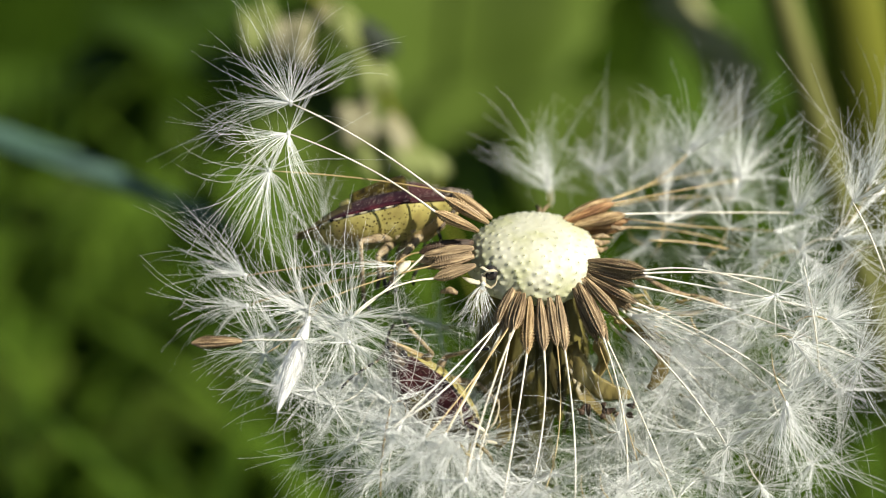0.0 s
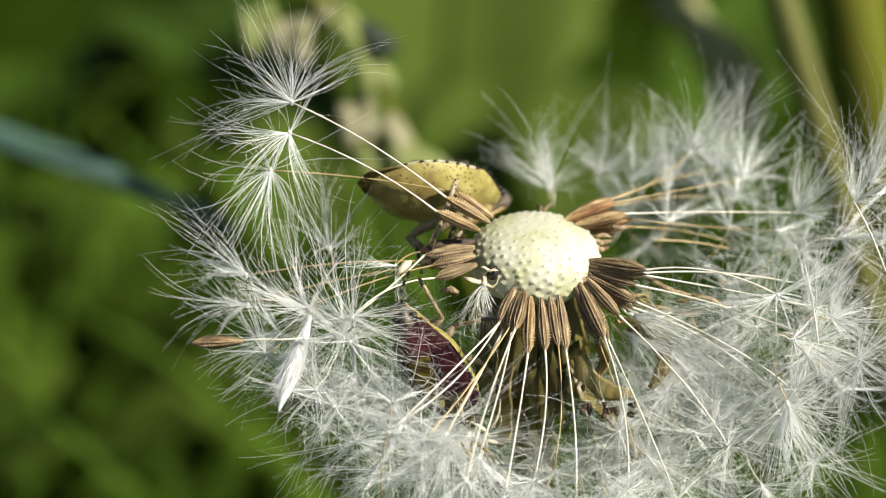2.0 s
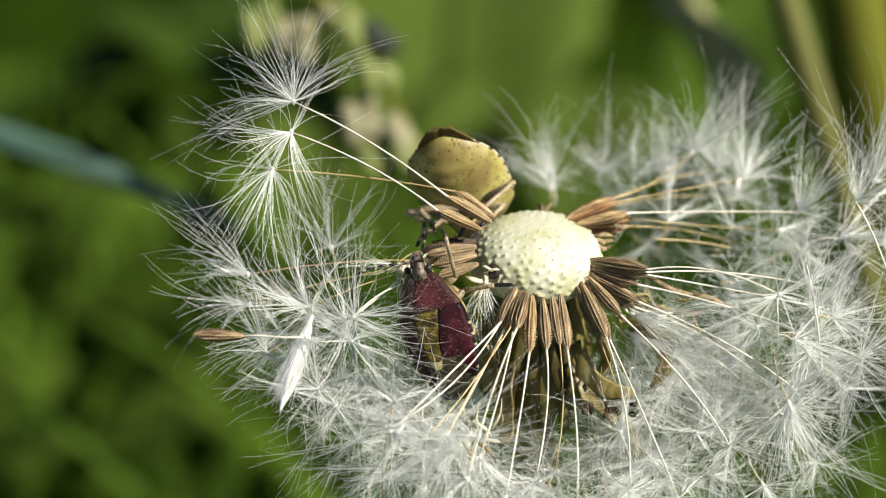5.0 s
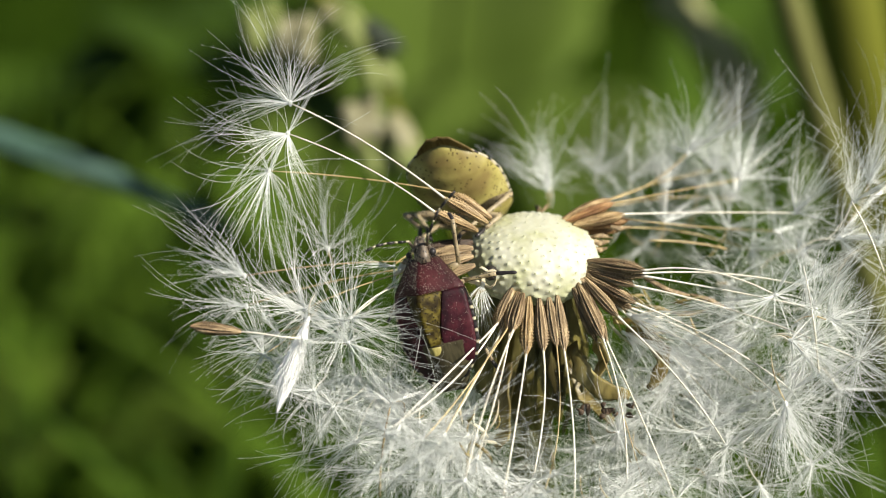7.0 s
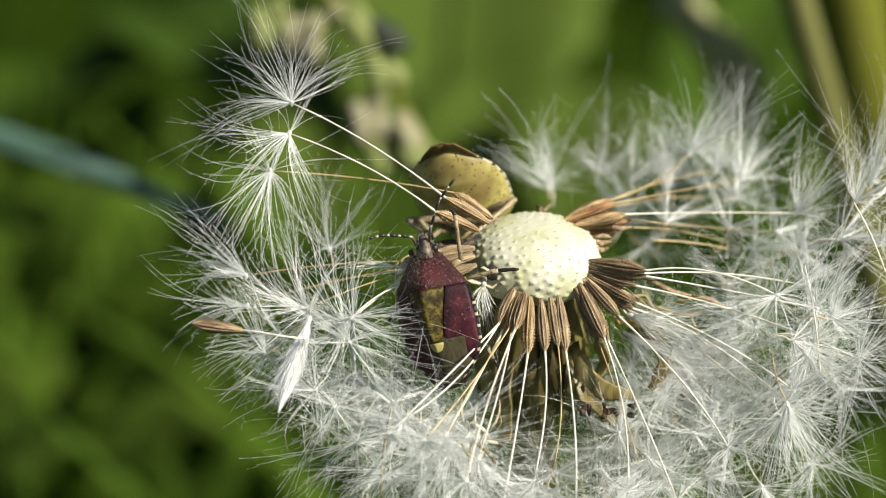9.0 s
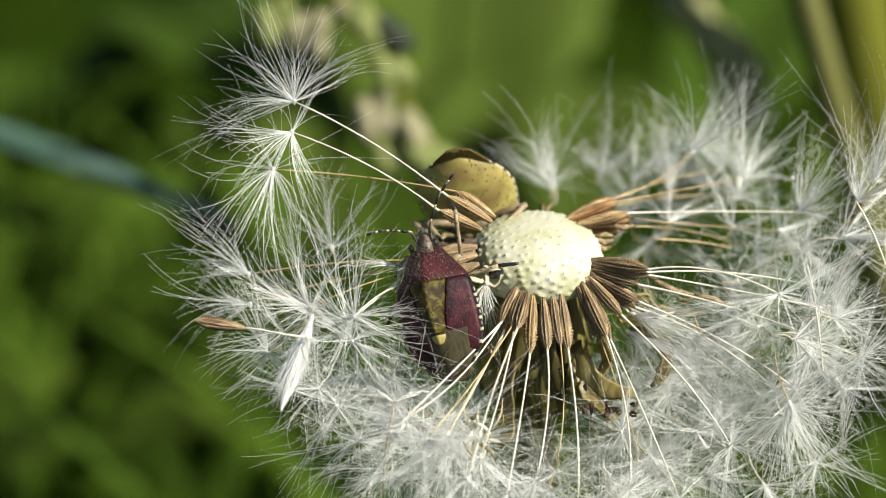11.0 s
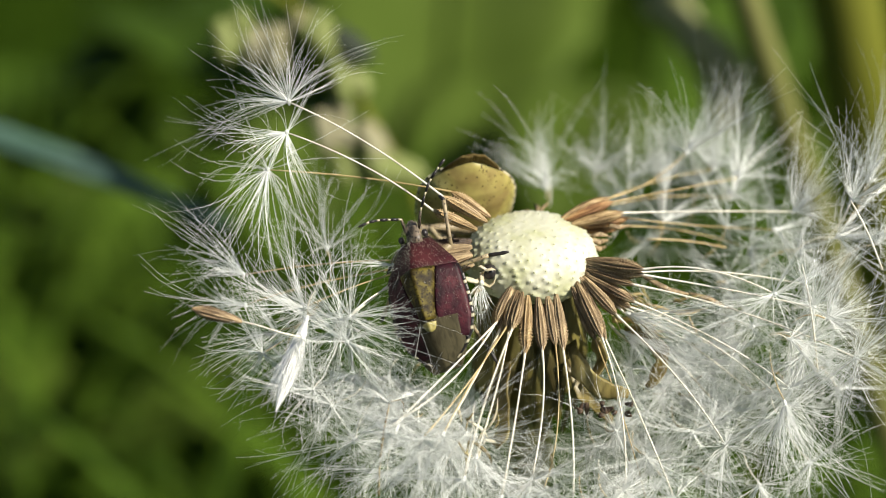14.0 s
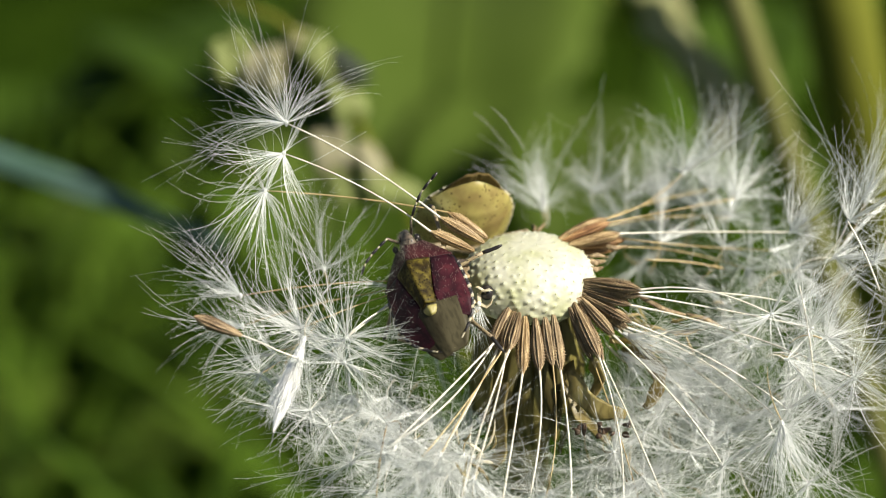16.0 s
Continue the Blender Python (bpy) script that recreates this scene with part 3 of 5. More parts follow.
def lock_mesh(seed, ways, per, length, droop=0.12):
    """A wind-combed tuft: hairs gathered in locks along the given ways, some loose between them."""
    rng = random.Random(seed)
    v, f = [], []
    ways = [Vector(w).normalized() for w in ways]
    for w in ways:
        bend = rough(rng, 0.32) + Vector((0, 0, -droop))
        reach = rng.uniform(0.78, 1.08)
        for _ in range(per):
            g = rough(rng, 0.13)
            add_hair(v, f, rng, w + g, length * reach * rng.uniform(0.7, 1.04), bend - g * 0.75 + rough(rng, 0.12), 0.88)
    for _ in range(per * len(ways) // 4):
        d = rng.choice(ways).lerp(rng.choice(ways), rng.random()) + rough(rng, 0.25)
        add_hair(v, f, rng, d, length * rng.uniform(0.5, 0.95), rough(rng, 0.25), 0.85)
    add_knob(v, f)
    return mesh_of("pappus", v, f, HAIR, False)


def shut_mesh(seed):
    """A tuft that has not opened: hairs laid together in a spindle, loose at the outer end."""
    rng = random.Random(seed)
    v, f = tube([(0, 0, 0.1), (0.02, 0, 0.9), (0.05, 0.02, 2.0), (0.05, 0.03, 3.2), (0.02, 0.04, 4.4), (0, 0, 5.4), (0, 0, 6.2)],
                [0.10, 0.30, 0.46, 0.50, 0.40, 0.20, 0.03], 24)
    for _ in range(260):
        a = rng.uniform(0, 6.28)
        L, z0 = rng.uniform(2.0, 4.4), rng.uniform(0.1, 2.2)
        o = Vector((math.cos(a), math.sin(a), 0))
        flare = rng.uniform(0, 1.1) if rng.random() < 0.35 else 0.0
        p = [o * (0.52 * math.sin(math.pi * min(1.0, 0.06 + (z0 + L * i / 5) / 7.0)) + flare * (i / 5) ** 3) + Vector((0, 0, z0 + L * i / 5)) for i in range(6)]
        k = len(v)
        tv, tf = tube(p, [0.012, 0.018, 0.018, 0.016, 0.012, 0.006], 3, False)
        v += tv
        f += [tuple(q + k for q in face) for face in tf]
    add_knob(v, f)
    return mesh_of("pappus", v, f, HAIR_DRY, False)


TUFTS = {
    "star": [pappus_mesh(100 + i, 30, 125, 68, 6.2, 0.05) for i in range(6)],
    "bowl": [pappus_mesh(200 + i, 14, 108, 66, 6.3, 0.0) for i in range(5)],
    "fan": [pappus_mesh(250 + i, 8, 82, 58, 6.8, 0.0, 0.3) for i in range(3)],
    "brush": [pappus_mesh(300 + i, 4, 33, 70, 6.9, 0.0, 0.1) for i in range(3)],
    "shut": [shut_mesh(350 + i) for i in range(2)],
    "torn": [pappus_mesh(380 + i, 10, 75, 34, 6.4, 0.0, 0.3) for i in range(3)],
}
pick = random.Random(77)


def tuft_at(parent, place, axis, kind, size):
    me = pick.choice(TUFTS[kind])
    return part("pappus", me, None, parent, at=Matrix.Translation(Vector(place) * MM) @ turn_to(axis, pick.uniform(0, 6.28))
                @ Matrix.Diagonal((size, size, size, 1)))


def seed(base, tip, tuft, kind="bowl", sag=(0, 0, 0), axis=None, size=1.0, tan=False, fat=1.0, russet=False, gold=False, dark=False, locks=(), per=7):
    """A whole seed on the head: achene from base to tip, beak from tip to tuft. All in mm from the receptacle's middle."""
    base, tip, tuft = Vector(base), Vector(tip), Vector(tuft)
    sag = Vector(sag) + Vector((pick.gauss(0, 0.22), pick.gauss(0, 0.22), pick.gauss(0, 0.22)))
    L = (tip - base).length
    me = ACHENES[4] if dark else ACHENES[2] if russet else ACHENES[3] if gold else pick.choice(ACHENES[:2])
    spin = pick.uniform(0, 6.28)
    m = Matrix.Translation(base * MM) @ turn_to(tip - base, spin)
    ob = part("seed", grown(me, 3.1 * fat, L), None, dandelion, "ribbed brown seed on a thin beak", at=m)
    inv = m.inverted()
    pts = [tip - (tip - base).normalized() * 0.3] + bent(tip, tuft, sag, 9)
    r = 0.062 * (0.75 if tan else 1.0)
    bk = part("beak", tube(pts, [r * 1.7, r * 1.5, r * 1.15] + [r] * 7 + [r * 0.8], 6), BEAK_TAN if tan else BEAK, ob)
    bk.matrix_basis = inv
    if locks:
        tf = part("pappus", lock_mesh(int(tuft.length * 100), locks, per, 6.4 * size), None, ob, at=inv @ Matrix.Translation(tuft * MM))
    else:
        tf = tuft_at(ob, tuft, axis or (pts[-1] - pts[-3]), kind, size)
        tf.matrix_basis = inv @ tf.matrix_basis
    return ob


def tuft(place, axis, kind="bowl", size=1.0, stub=4.0):
    """A tuft caught in the fluff on the outer end of its beak."""
    place, axis = Vector(place), Vector(axis).normalized()
    tf = tuft_at(dandelion, place, axis, kind, size)
    pts = bent(place - axis * stub, place - axis * 0.2, axis.orthogonal() * 0.12 * stub, 5)
    bk = part("beak", tube(pts, [0.012, 0.03, 0.045, 0.05, 0.05, 0.05], 5), BEAK_TAN if pick.random() < 0.5 else BEAK, tf)
    bk.matrix_basis = tf.matrix_basis.inverted()
    return tf


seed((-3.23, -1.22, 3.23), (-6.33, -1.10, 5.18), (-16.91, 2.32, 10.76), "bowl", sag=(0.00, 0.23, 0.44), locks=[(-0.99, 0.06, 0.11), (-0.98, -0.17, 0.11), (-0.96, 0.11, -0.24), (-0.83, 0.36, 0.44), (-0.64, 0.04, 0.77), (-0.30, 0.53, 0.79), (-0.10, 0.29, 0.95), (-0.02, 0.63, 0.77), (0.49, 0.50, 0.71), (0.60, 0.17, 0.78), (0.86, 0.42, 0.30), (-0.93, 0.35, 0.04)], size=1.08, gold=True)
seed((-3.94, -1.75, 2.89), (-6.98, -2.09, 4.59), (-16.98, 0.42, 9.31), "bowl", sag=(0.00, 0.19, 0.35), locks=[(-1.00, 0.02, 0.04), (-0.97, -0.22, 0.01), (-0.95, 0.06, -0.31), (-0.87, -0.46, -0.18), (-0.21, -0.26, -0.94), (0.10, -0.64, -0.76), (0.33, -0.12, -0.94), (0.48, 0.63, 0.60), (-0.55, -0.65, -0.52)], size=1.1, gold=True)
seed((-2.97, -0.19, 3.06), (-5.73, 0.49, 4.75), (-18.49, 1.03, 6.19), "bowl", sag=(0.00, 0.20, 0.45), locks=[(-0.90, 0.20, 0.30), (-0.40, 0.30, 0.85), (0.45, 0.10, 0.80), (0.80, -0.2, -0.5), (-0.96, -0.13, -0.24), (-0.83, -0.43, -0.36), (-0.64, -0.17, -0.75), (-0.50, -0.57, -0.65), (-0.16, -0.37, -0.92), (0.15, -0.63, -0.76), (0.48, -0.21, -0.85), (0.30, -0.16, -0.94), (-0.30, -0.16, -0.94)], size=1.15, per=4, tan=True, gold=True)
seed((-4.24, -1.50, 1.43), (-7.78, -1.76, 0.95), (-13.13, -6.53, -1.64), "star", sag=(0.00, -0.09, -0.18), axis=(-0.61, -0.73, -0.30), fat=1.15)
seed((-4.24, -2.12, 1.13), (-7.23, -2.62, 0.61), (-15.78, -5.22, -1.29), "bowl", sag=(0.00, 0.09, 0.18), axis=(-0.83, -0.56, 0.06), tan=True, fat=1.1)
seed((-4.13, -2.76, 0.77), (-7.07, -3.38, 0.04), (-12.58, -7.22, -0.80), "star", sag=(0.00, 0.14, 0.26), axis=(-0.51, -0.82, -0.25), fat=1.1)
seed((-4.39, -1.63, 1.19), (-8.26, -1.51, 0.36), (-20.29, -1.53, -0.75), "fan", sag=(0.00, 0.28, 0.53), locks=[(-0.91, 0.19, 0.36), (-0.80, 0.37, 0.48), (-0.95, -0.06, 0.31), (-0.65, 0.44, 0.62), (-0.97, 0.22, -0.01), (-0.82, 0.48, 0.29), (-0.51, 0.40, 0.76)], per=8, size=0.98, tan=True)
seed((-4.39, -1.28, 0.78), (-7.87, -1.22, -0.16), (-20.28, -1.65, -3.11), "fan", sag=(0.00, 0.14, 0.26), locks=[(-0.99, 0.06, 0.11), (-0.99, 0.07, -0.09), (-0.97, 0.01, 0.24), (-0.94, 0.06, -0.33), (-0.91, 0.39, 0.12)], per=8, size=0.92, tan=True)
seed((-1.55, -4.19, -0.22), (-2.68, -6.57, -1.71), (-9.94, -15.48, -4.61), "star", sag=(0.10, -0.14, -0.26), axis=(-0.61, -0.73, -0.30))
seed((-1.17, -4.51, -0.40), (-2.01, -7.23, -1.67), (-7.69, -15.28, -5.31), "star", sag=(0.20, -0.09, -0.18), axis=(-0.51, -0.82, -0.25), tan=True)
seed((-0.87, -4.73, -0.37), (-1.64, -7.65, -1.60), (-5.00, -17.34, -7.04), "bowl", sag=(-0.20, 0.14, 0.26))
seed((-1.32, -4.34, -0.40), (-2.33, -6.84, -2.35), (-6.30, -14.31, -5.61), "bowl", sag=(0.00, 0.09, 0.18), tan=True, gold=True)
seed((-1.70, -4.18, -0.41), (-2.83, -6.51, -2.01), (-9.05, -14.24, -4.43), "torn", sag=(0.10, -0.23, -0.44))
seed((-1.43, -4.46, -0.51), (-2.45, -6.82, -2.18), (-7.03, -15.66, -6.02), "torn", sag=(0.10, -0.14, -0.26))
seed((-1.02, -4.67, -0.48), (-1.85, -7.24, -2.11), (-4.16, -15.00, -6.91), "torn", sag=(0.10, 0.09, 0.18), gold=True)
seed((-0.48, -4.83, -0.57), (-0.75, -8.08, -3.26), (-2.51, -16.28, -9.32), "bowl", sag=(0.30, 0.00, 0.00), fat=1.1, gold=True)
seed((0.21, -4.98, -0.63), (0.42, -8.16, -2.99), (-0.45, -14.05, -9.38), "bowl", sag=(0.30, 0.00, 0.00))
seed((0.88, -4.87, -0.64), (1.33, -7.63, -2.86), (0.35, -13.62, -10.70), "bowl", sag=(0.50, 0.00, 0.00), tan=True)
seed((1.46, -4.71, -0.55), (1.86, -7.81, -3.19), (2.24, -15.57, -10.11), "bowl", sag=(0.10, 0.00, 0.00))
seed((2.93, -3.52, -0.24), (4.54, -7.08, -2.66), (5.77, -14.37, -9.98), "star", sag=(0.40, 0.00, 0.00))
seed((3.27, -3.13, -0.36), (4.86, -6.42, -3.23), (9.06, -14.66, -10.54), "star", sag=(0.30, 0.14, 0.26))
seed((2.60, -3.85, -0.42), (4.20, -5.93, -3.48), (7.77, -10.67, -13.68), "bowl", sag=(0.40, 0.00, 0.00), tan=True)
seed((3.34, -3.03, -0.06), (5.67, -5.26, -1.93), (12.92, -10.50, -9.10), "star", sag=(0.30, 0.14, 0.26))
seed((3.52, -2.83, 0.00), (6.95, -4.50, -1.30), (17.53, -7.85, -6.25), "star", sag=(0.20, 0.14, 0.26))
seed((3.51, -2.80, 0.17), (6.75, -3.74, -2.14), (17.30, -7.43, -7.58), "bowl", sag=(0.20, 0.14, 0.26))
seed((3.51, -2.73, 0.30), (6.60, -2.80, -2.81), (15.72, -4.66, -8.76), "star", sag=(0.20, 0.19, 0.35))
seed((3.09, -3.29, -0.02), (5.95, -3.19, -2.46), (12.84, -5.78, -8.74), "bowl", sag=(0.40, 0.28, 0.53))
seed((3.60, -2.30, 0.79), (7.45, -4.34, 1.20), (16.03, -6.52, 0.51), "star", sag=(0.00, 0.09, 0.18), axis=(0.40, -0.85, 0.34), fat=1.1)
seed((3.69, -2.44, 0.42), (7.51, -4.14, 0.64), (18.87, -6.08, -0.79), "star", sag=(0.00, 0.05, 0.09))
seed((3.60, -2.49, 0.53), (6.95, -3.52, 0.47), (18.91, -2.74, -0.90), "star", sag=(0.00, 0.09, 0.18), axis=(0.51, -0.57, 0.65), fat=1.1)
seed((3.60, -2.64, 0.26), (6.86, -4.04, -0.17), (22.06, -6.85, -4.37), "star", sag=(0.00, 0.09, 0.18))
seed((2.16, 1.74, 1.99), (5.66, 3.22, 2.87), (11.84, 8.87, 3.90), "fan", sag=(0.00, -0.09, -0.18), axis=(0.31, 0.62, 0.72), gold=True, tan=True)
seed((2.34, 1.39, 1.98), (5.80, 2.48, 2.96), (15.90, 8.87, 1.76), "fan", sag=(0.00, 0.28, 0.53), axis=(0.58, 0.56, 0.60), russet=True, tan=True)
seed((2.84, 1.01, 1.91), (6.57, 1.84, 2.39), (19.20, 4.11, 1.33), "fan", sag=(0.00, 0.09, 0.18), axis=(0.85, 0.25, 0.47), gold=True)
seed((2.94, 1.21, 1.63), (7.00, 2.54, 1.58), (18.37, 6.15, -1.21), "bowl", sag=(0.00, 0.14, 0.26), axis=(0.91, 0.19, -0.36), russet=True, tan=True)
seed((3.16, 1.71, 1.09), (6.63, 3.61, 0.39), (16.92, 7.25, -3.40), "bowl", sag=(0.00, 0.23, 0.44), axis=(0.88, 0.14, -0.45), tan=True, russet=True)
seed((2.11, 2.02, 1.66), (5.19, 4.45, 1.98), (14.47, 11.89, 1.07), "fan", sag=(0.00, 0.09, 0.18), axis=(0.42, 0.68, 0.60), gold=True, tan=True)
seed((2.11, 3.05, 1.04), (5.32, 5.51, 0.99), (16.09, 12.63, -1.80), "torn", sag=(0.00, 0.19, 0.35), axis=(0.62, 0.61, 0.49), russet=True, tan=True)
SHUT, SHUT_WAY = (-15.45, -7.54, -0.81), (-0.31, -0.54, -0.78)
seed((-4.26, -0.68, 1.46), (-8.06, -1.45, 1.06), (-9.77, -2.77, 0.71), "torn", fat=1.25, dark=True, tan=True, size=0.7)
tuft((1.82, 13.88, -1.58), (-0.05, 0.71, 0.70), "torn", 0.95, 1.2)
tuft((1.94, 14.39, -1.69), (0.25, 0.70, 0.67), "torn", 0.80, 1)
tuft((5.84, 15.45, -0.77), (0.31, 0.62, 0.72), "torn", 1.00, 1.2)
tuft((8.20, 13.33, -0.49), (0.21, 0.71, 0.67), "torn", 0.90, 1.2)
tuft(SHUT, SHUT_WAY, "shut", 1.05, 2)
tuft((10.83, 13.09, -0.95), (0.21, 0.64, 0.74), "fan", 1.00, 4)
tuft((13.61, 13.98, -1.39), (0.34, 0.63, 0.70), "fan", 1.00, 4)
tuft((22.72, 1.80, 3.39), (0.57, 0.17, 0.81), "fan", 1.10, 4)
tuft((24.89, 6.08, 2.92), (0.53, 0.40, 0.75), "fan", 1.10, 4)
tuft((22.17, 2.37, 0.20), (0.89, 0.21, 0.39), "fan", 1.10, 4)
tuft((25.01, 2.18, -0.16), (0.77, 0.30, 0.57), "bowl", 1.10, 4)
tuft((20.13, 5.52, -2.39), (0.81, 0.27, 0.51), "bowl", 1.00, 4)
tuft((22.21, 1.43, -5.83), (0.97, -0.21, 0.11), "star", 1.00, 4)
tuft((16.75, -9.99, -6.01), (0.21, -0.64, -0.74), "brush", 1.00, 4)
tuft((15.10, 1.98, -9.05), (0.71, -0.62, 0.33), "star", 1.00, 4)
tuft((12.03, 4.29, -8.96), (0.71, -0.62, 0.33), "star", 0.90, 4)
tuft((-15.93, -3.76, -2.81), (-0.21, -0.96, 0.16), "star", 0.90, 4)
tuft((-14.67, 2.87, -0.98), (0.12, -0.03, 0.99), "torn", 0.95, 4)
tuft((6.63, -3.68, -2.67), (0.91, -0.35, -0.22), "brush", 0.95, 4)
tuft((6.34, -3.41, -4.29), (0.81, -0.44, -0.40), "brush", 0.85, 4)
tuft((8.24, -1.92, -5.74), (0.90, -0.20, -0.38), "brush", 0.85, 4)
tuft((-12.77, -8.02, -2.31), (0.10, -0.95, 0.29), "star", 1.00, 4)
tuft((-18.0, -3.4, -4.3), (-0.70, -0.43, -0.40), "bowl", 0.80, 4)
tuft((-17.6, -3.4, -6.4), (-0.55, -0.56, -0.62), "bowl", 0.80, 4)
tuft((-9.85, -11.62, -4.82), (-0.21, -0.67, 0.71), "bowl", 0.80, 4)
tuft((-7.71, -13.15, -6.62), (-0.10, -0.83, 0.55), "star", 1.00, 4)
tuft((-14.0, -7.4, -7.8), (-0.67, -0.61, -0.43), "star", 1.00, 4)
tuft((-12.4, -9.2, -9.6), (-0.42, -0.68, -0.60), "star", 1.00, 4)
tuft((-10.2, -10.2, -11.6), (-0.30, -0.69, -0.66), "star", 1.00, 4)
tuft((9.32, -4.66, -8.76), (0.33, -0.94, 0.12), "star", 0.90, 4)
tuft((10.89, -8.38, -9.37), (0.22, -0.98, 0.02), "star", 0.95, 4)
tuft((7.65, -10.03, -10.35), (0.11, -0.99, -0.07), "bowl", 0.95, 4)
tuft((12.77, -1.45, -9.12), (0.45, -0.79, 0.42), "star", 0.90, 4)
tuft((6.32, -4.49, -12.71), (0.11, -0.99, 0.02), "star", 0.90, 4)
tuft((22.17, -2.78, -9.48), (0.80, -0.49, -0.35), "star", 1.00, 4)
tuft((19.93, -6.08, -13.57), (0.37, -0.73, -0.58), "star", 0.95, 4)
tuft((15.76, -9.30, -13.24), (0.23, -0.73, -0.64), "bowl", 0.95, 4)

tuft((10.52, -2.49, -7.27), (0.2, -0.8, 0.25), "star", 0.9, 3)
tuft((14.93, -1.35, -7.25), (0.4, -0.8, 0.25), "star", 0.9, 3)
tuft((8.01, -6.29, -9.10), (0.1, -0.8, 0.25), "star", 0.9, 3)
tuft((12.22, -8.01, -9.14), (0.2, -0.8, 0.25), "star", 0.9, 3)
tuft((16.80, -4.28, -8.51), (0.4, -0.8, 0.25), "star", 0.9, 3)
tuft((19.41, -0.87, -6.35), (0.5, -0.8, 0.25), "star", 0.9, 3)
tuft((9.39, -4.28, -8.51), (0.2, -0.8, 0.25), "star", 0.9, 3)
tuft((11.79, -4.47, -8.86), (0.4, -0.8, 0.25), "star", 0.9, 3)
tuft((7.20, -1.82, -8.15), (0.1, -0.8, 0.25), "star", 0.9, 3)
tuft((14.03, -5.87, -9.37), (0.2, -0.8, 0.25), "star", 0.9, 3)
tuft((5.68, -8.19, -9.48), (0.1, -0.8, 0.25), "star", 0.9, 3)
tuft((-18.66, -6.47, -4.13), (-0.4, -0.8, 0.15), "star", 0.8, 3)
tuft((-14.96, -10.19, -4.74), (-0.2, -0.8, 0.15), "star", 0.8, 3)
tuft((14.85, 6.47, -1.07), (0.5, 0.3, 0.6), "bowl", 0.95, 3)
tuft((10.27, 7.56, -1.16), (0.3, 0.3, 0.6), "fan", 0.95, 3)
tuft((1.79, 11.65, 0.15), (-0.05, 0.5, 0.8), "torn", 1.05, 2)


def fluff(az0, az1, el0, el1, r0, r1, count, kinds, rng):
    """Tufts that fill a sector of the ball round the head."""
    for _ in range(count):
        a, e = radians(rng.uniform(az0, az1)), radians(rng.uniform(el0, el1))
        d = Vector((math.cos(e) * math.cos(a), math.cos(e) * math.sin(a), math.sin(e)))
        p = d * rng.uniform(r0, r1)
        ax = (d + Vector((rng.gauss(0, 1), rng.gauss(0, 1), rng.gauss(0, 1))) * 0.35).normalized()
        tuft(p, ax, rng.choice(kinds), rng.uniform(0.8, 1.1), rng.uniform(1.2, 3.0))


def stray_hairs(az0, az1, el0, el1, r0, r1, count, rng):
    """Single hairs that have come loose and lie across the fluff."""
    items = []
    for _ in range(count):
        a, e = radians(rng.uniform(az0, az1)), radians(rng.uniform(el0, el1))
        p = Vector((math.cos(e) * math.cos(a), math.cos(e) * math.sin(a), math.sin(e))) * rng.uniform(r0, r1)
        d = Vector((rng.gauss(0, 1), rng.gauss(0, 1), rng.gauss(0, 1))).normalized()
        c = Vector((rng.gauss(0, 1), rng.gauss(0, 1), rng.gauss(0, 1))) * 0.5
        L = rng.uniform(3, 7)
        k = rng.uniform(0.012, 0.022)
        items.append(tube(bent(p - d * L / 2, p + d * L / 2, c, 6), [k * 0.5, k, k, k, k * 0.8, k * 0.6, k * 0.3], 3, False))
    part("stray_hair", joined(items), HAIR, dandelion, "loose white hairs matted across the tufts", kind="stuff")


def bare_beak(a, b, sag, mat, label):
    """A beak whose seed has gone, lying across the fluff."""
    part("beak", tube(bent(a, b, sag, 8), [0.05, 0.06, 0.07, 0.07, 0.07, 0.065, 0.06, 0.06, 0.08], 6), mat, dandelion, label)


bare_beak((21.26, -3.39, 5.95), (23.15, -6.48, 2.28), (0.1, 0, 0.1), BEAK, "pale bare beak")
bare_beak((-9.82, -11.43, -4.92), (-10.54, -15.17, -9.83), (-0.2, 0, 0), BEAK_TAN, "thin tan beak")
bare_beak((18.18, -4.54, 1.66), (19.01, -8.82, -4.26), (0.15, 0, 0), BEAK, "pale bare beak")
bare_beak((8.42, 2.47, -0.06), (14.44, 3.95, -1.54), (0, 0, 0.2), BEAK_TAN, "thin tan beak")

spread = random.Random(9)
K1, K2 = ("star", "bowl", "fan"), ("star", "bowl", "star", "torn")
fluff(-35, 30, -42, -4, 14, 21, 12, K1, spread)
fluff(25, 70, -22, 0, 14, 19, 4, K1, spread)
fluff(-75, -30, -62, -30, 14, 20, 11, K2, spread)
fluff(-118, -75, -76, -60, 15, 19, 3, K2, spread)
fluff(-148, -118, -60, -34, 12.5, 17, 9, K2, spread)
fluff(-182, -150, -50, -16, 12, 16, 7, K2, spread)
fluff(100, 170, -75, -45, 10, 16, 3, K2, spread)
fluff(0, 100, -80, -40, 10, 17, 4, K2, spread)
stray_hairs(-190, -120, -58, -12, 12, 21, 230, spread)
stray_hairs(-120, -60, -72, -44, 13, 20, 120, spread)
stray_hairs(-60, 30, -58, -4, 12, 21, 230, spread)


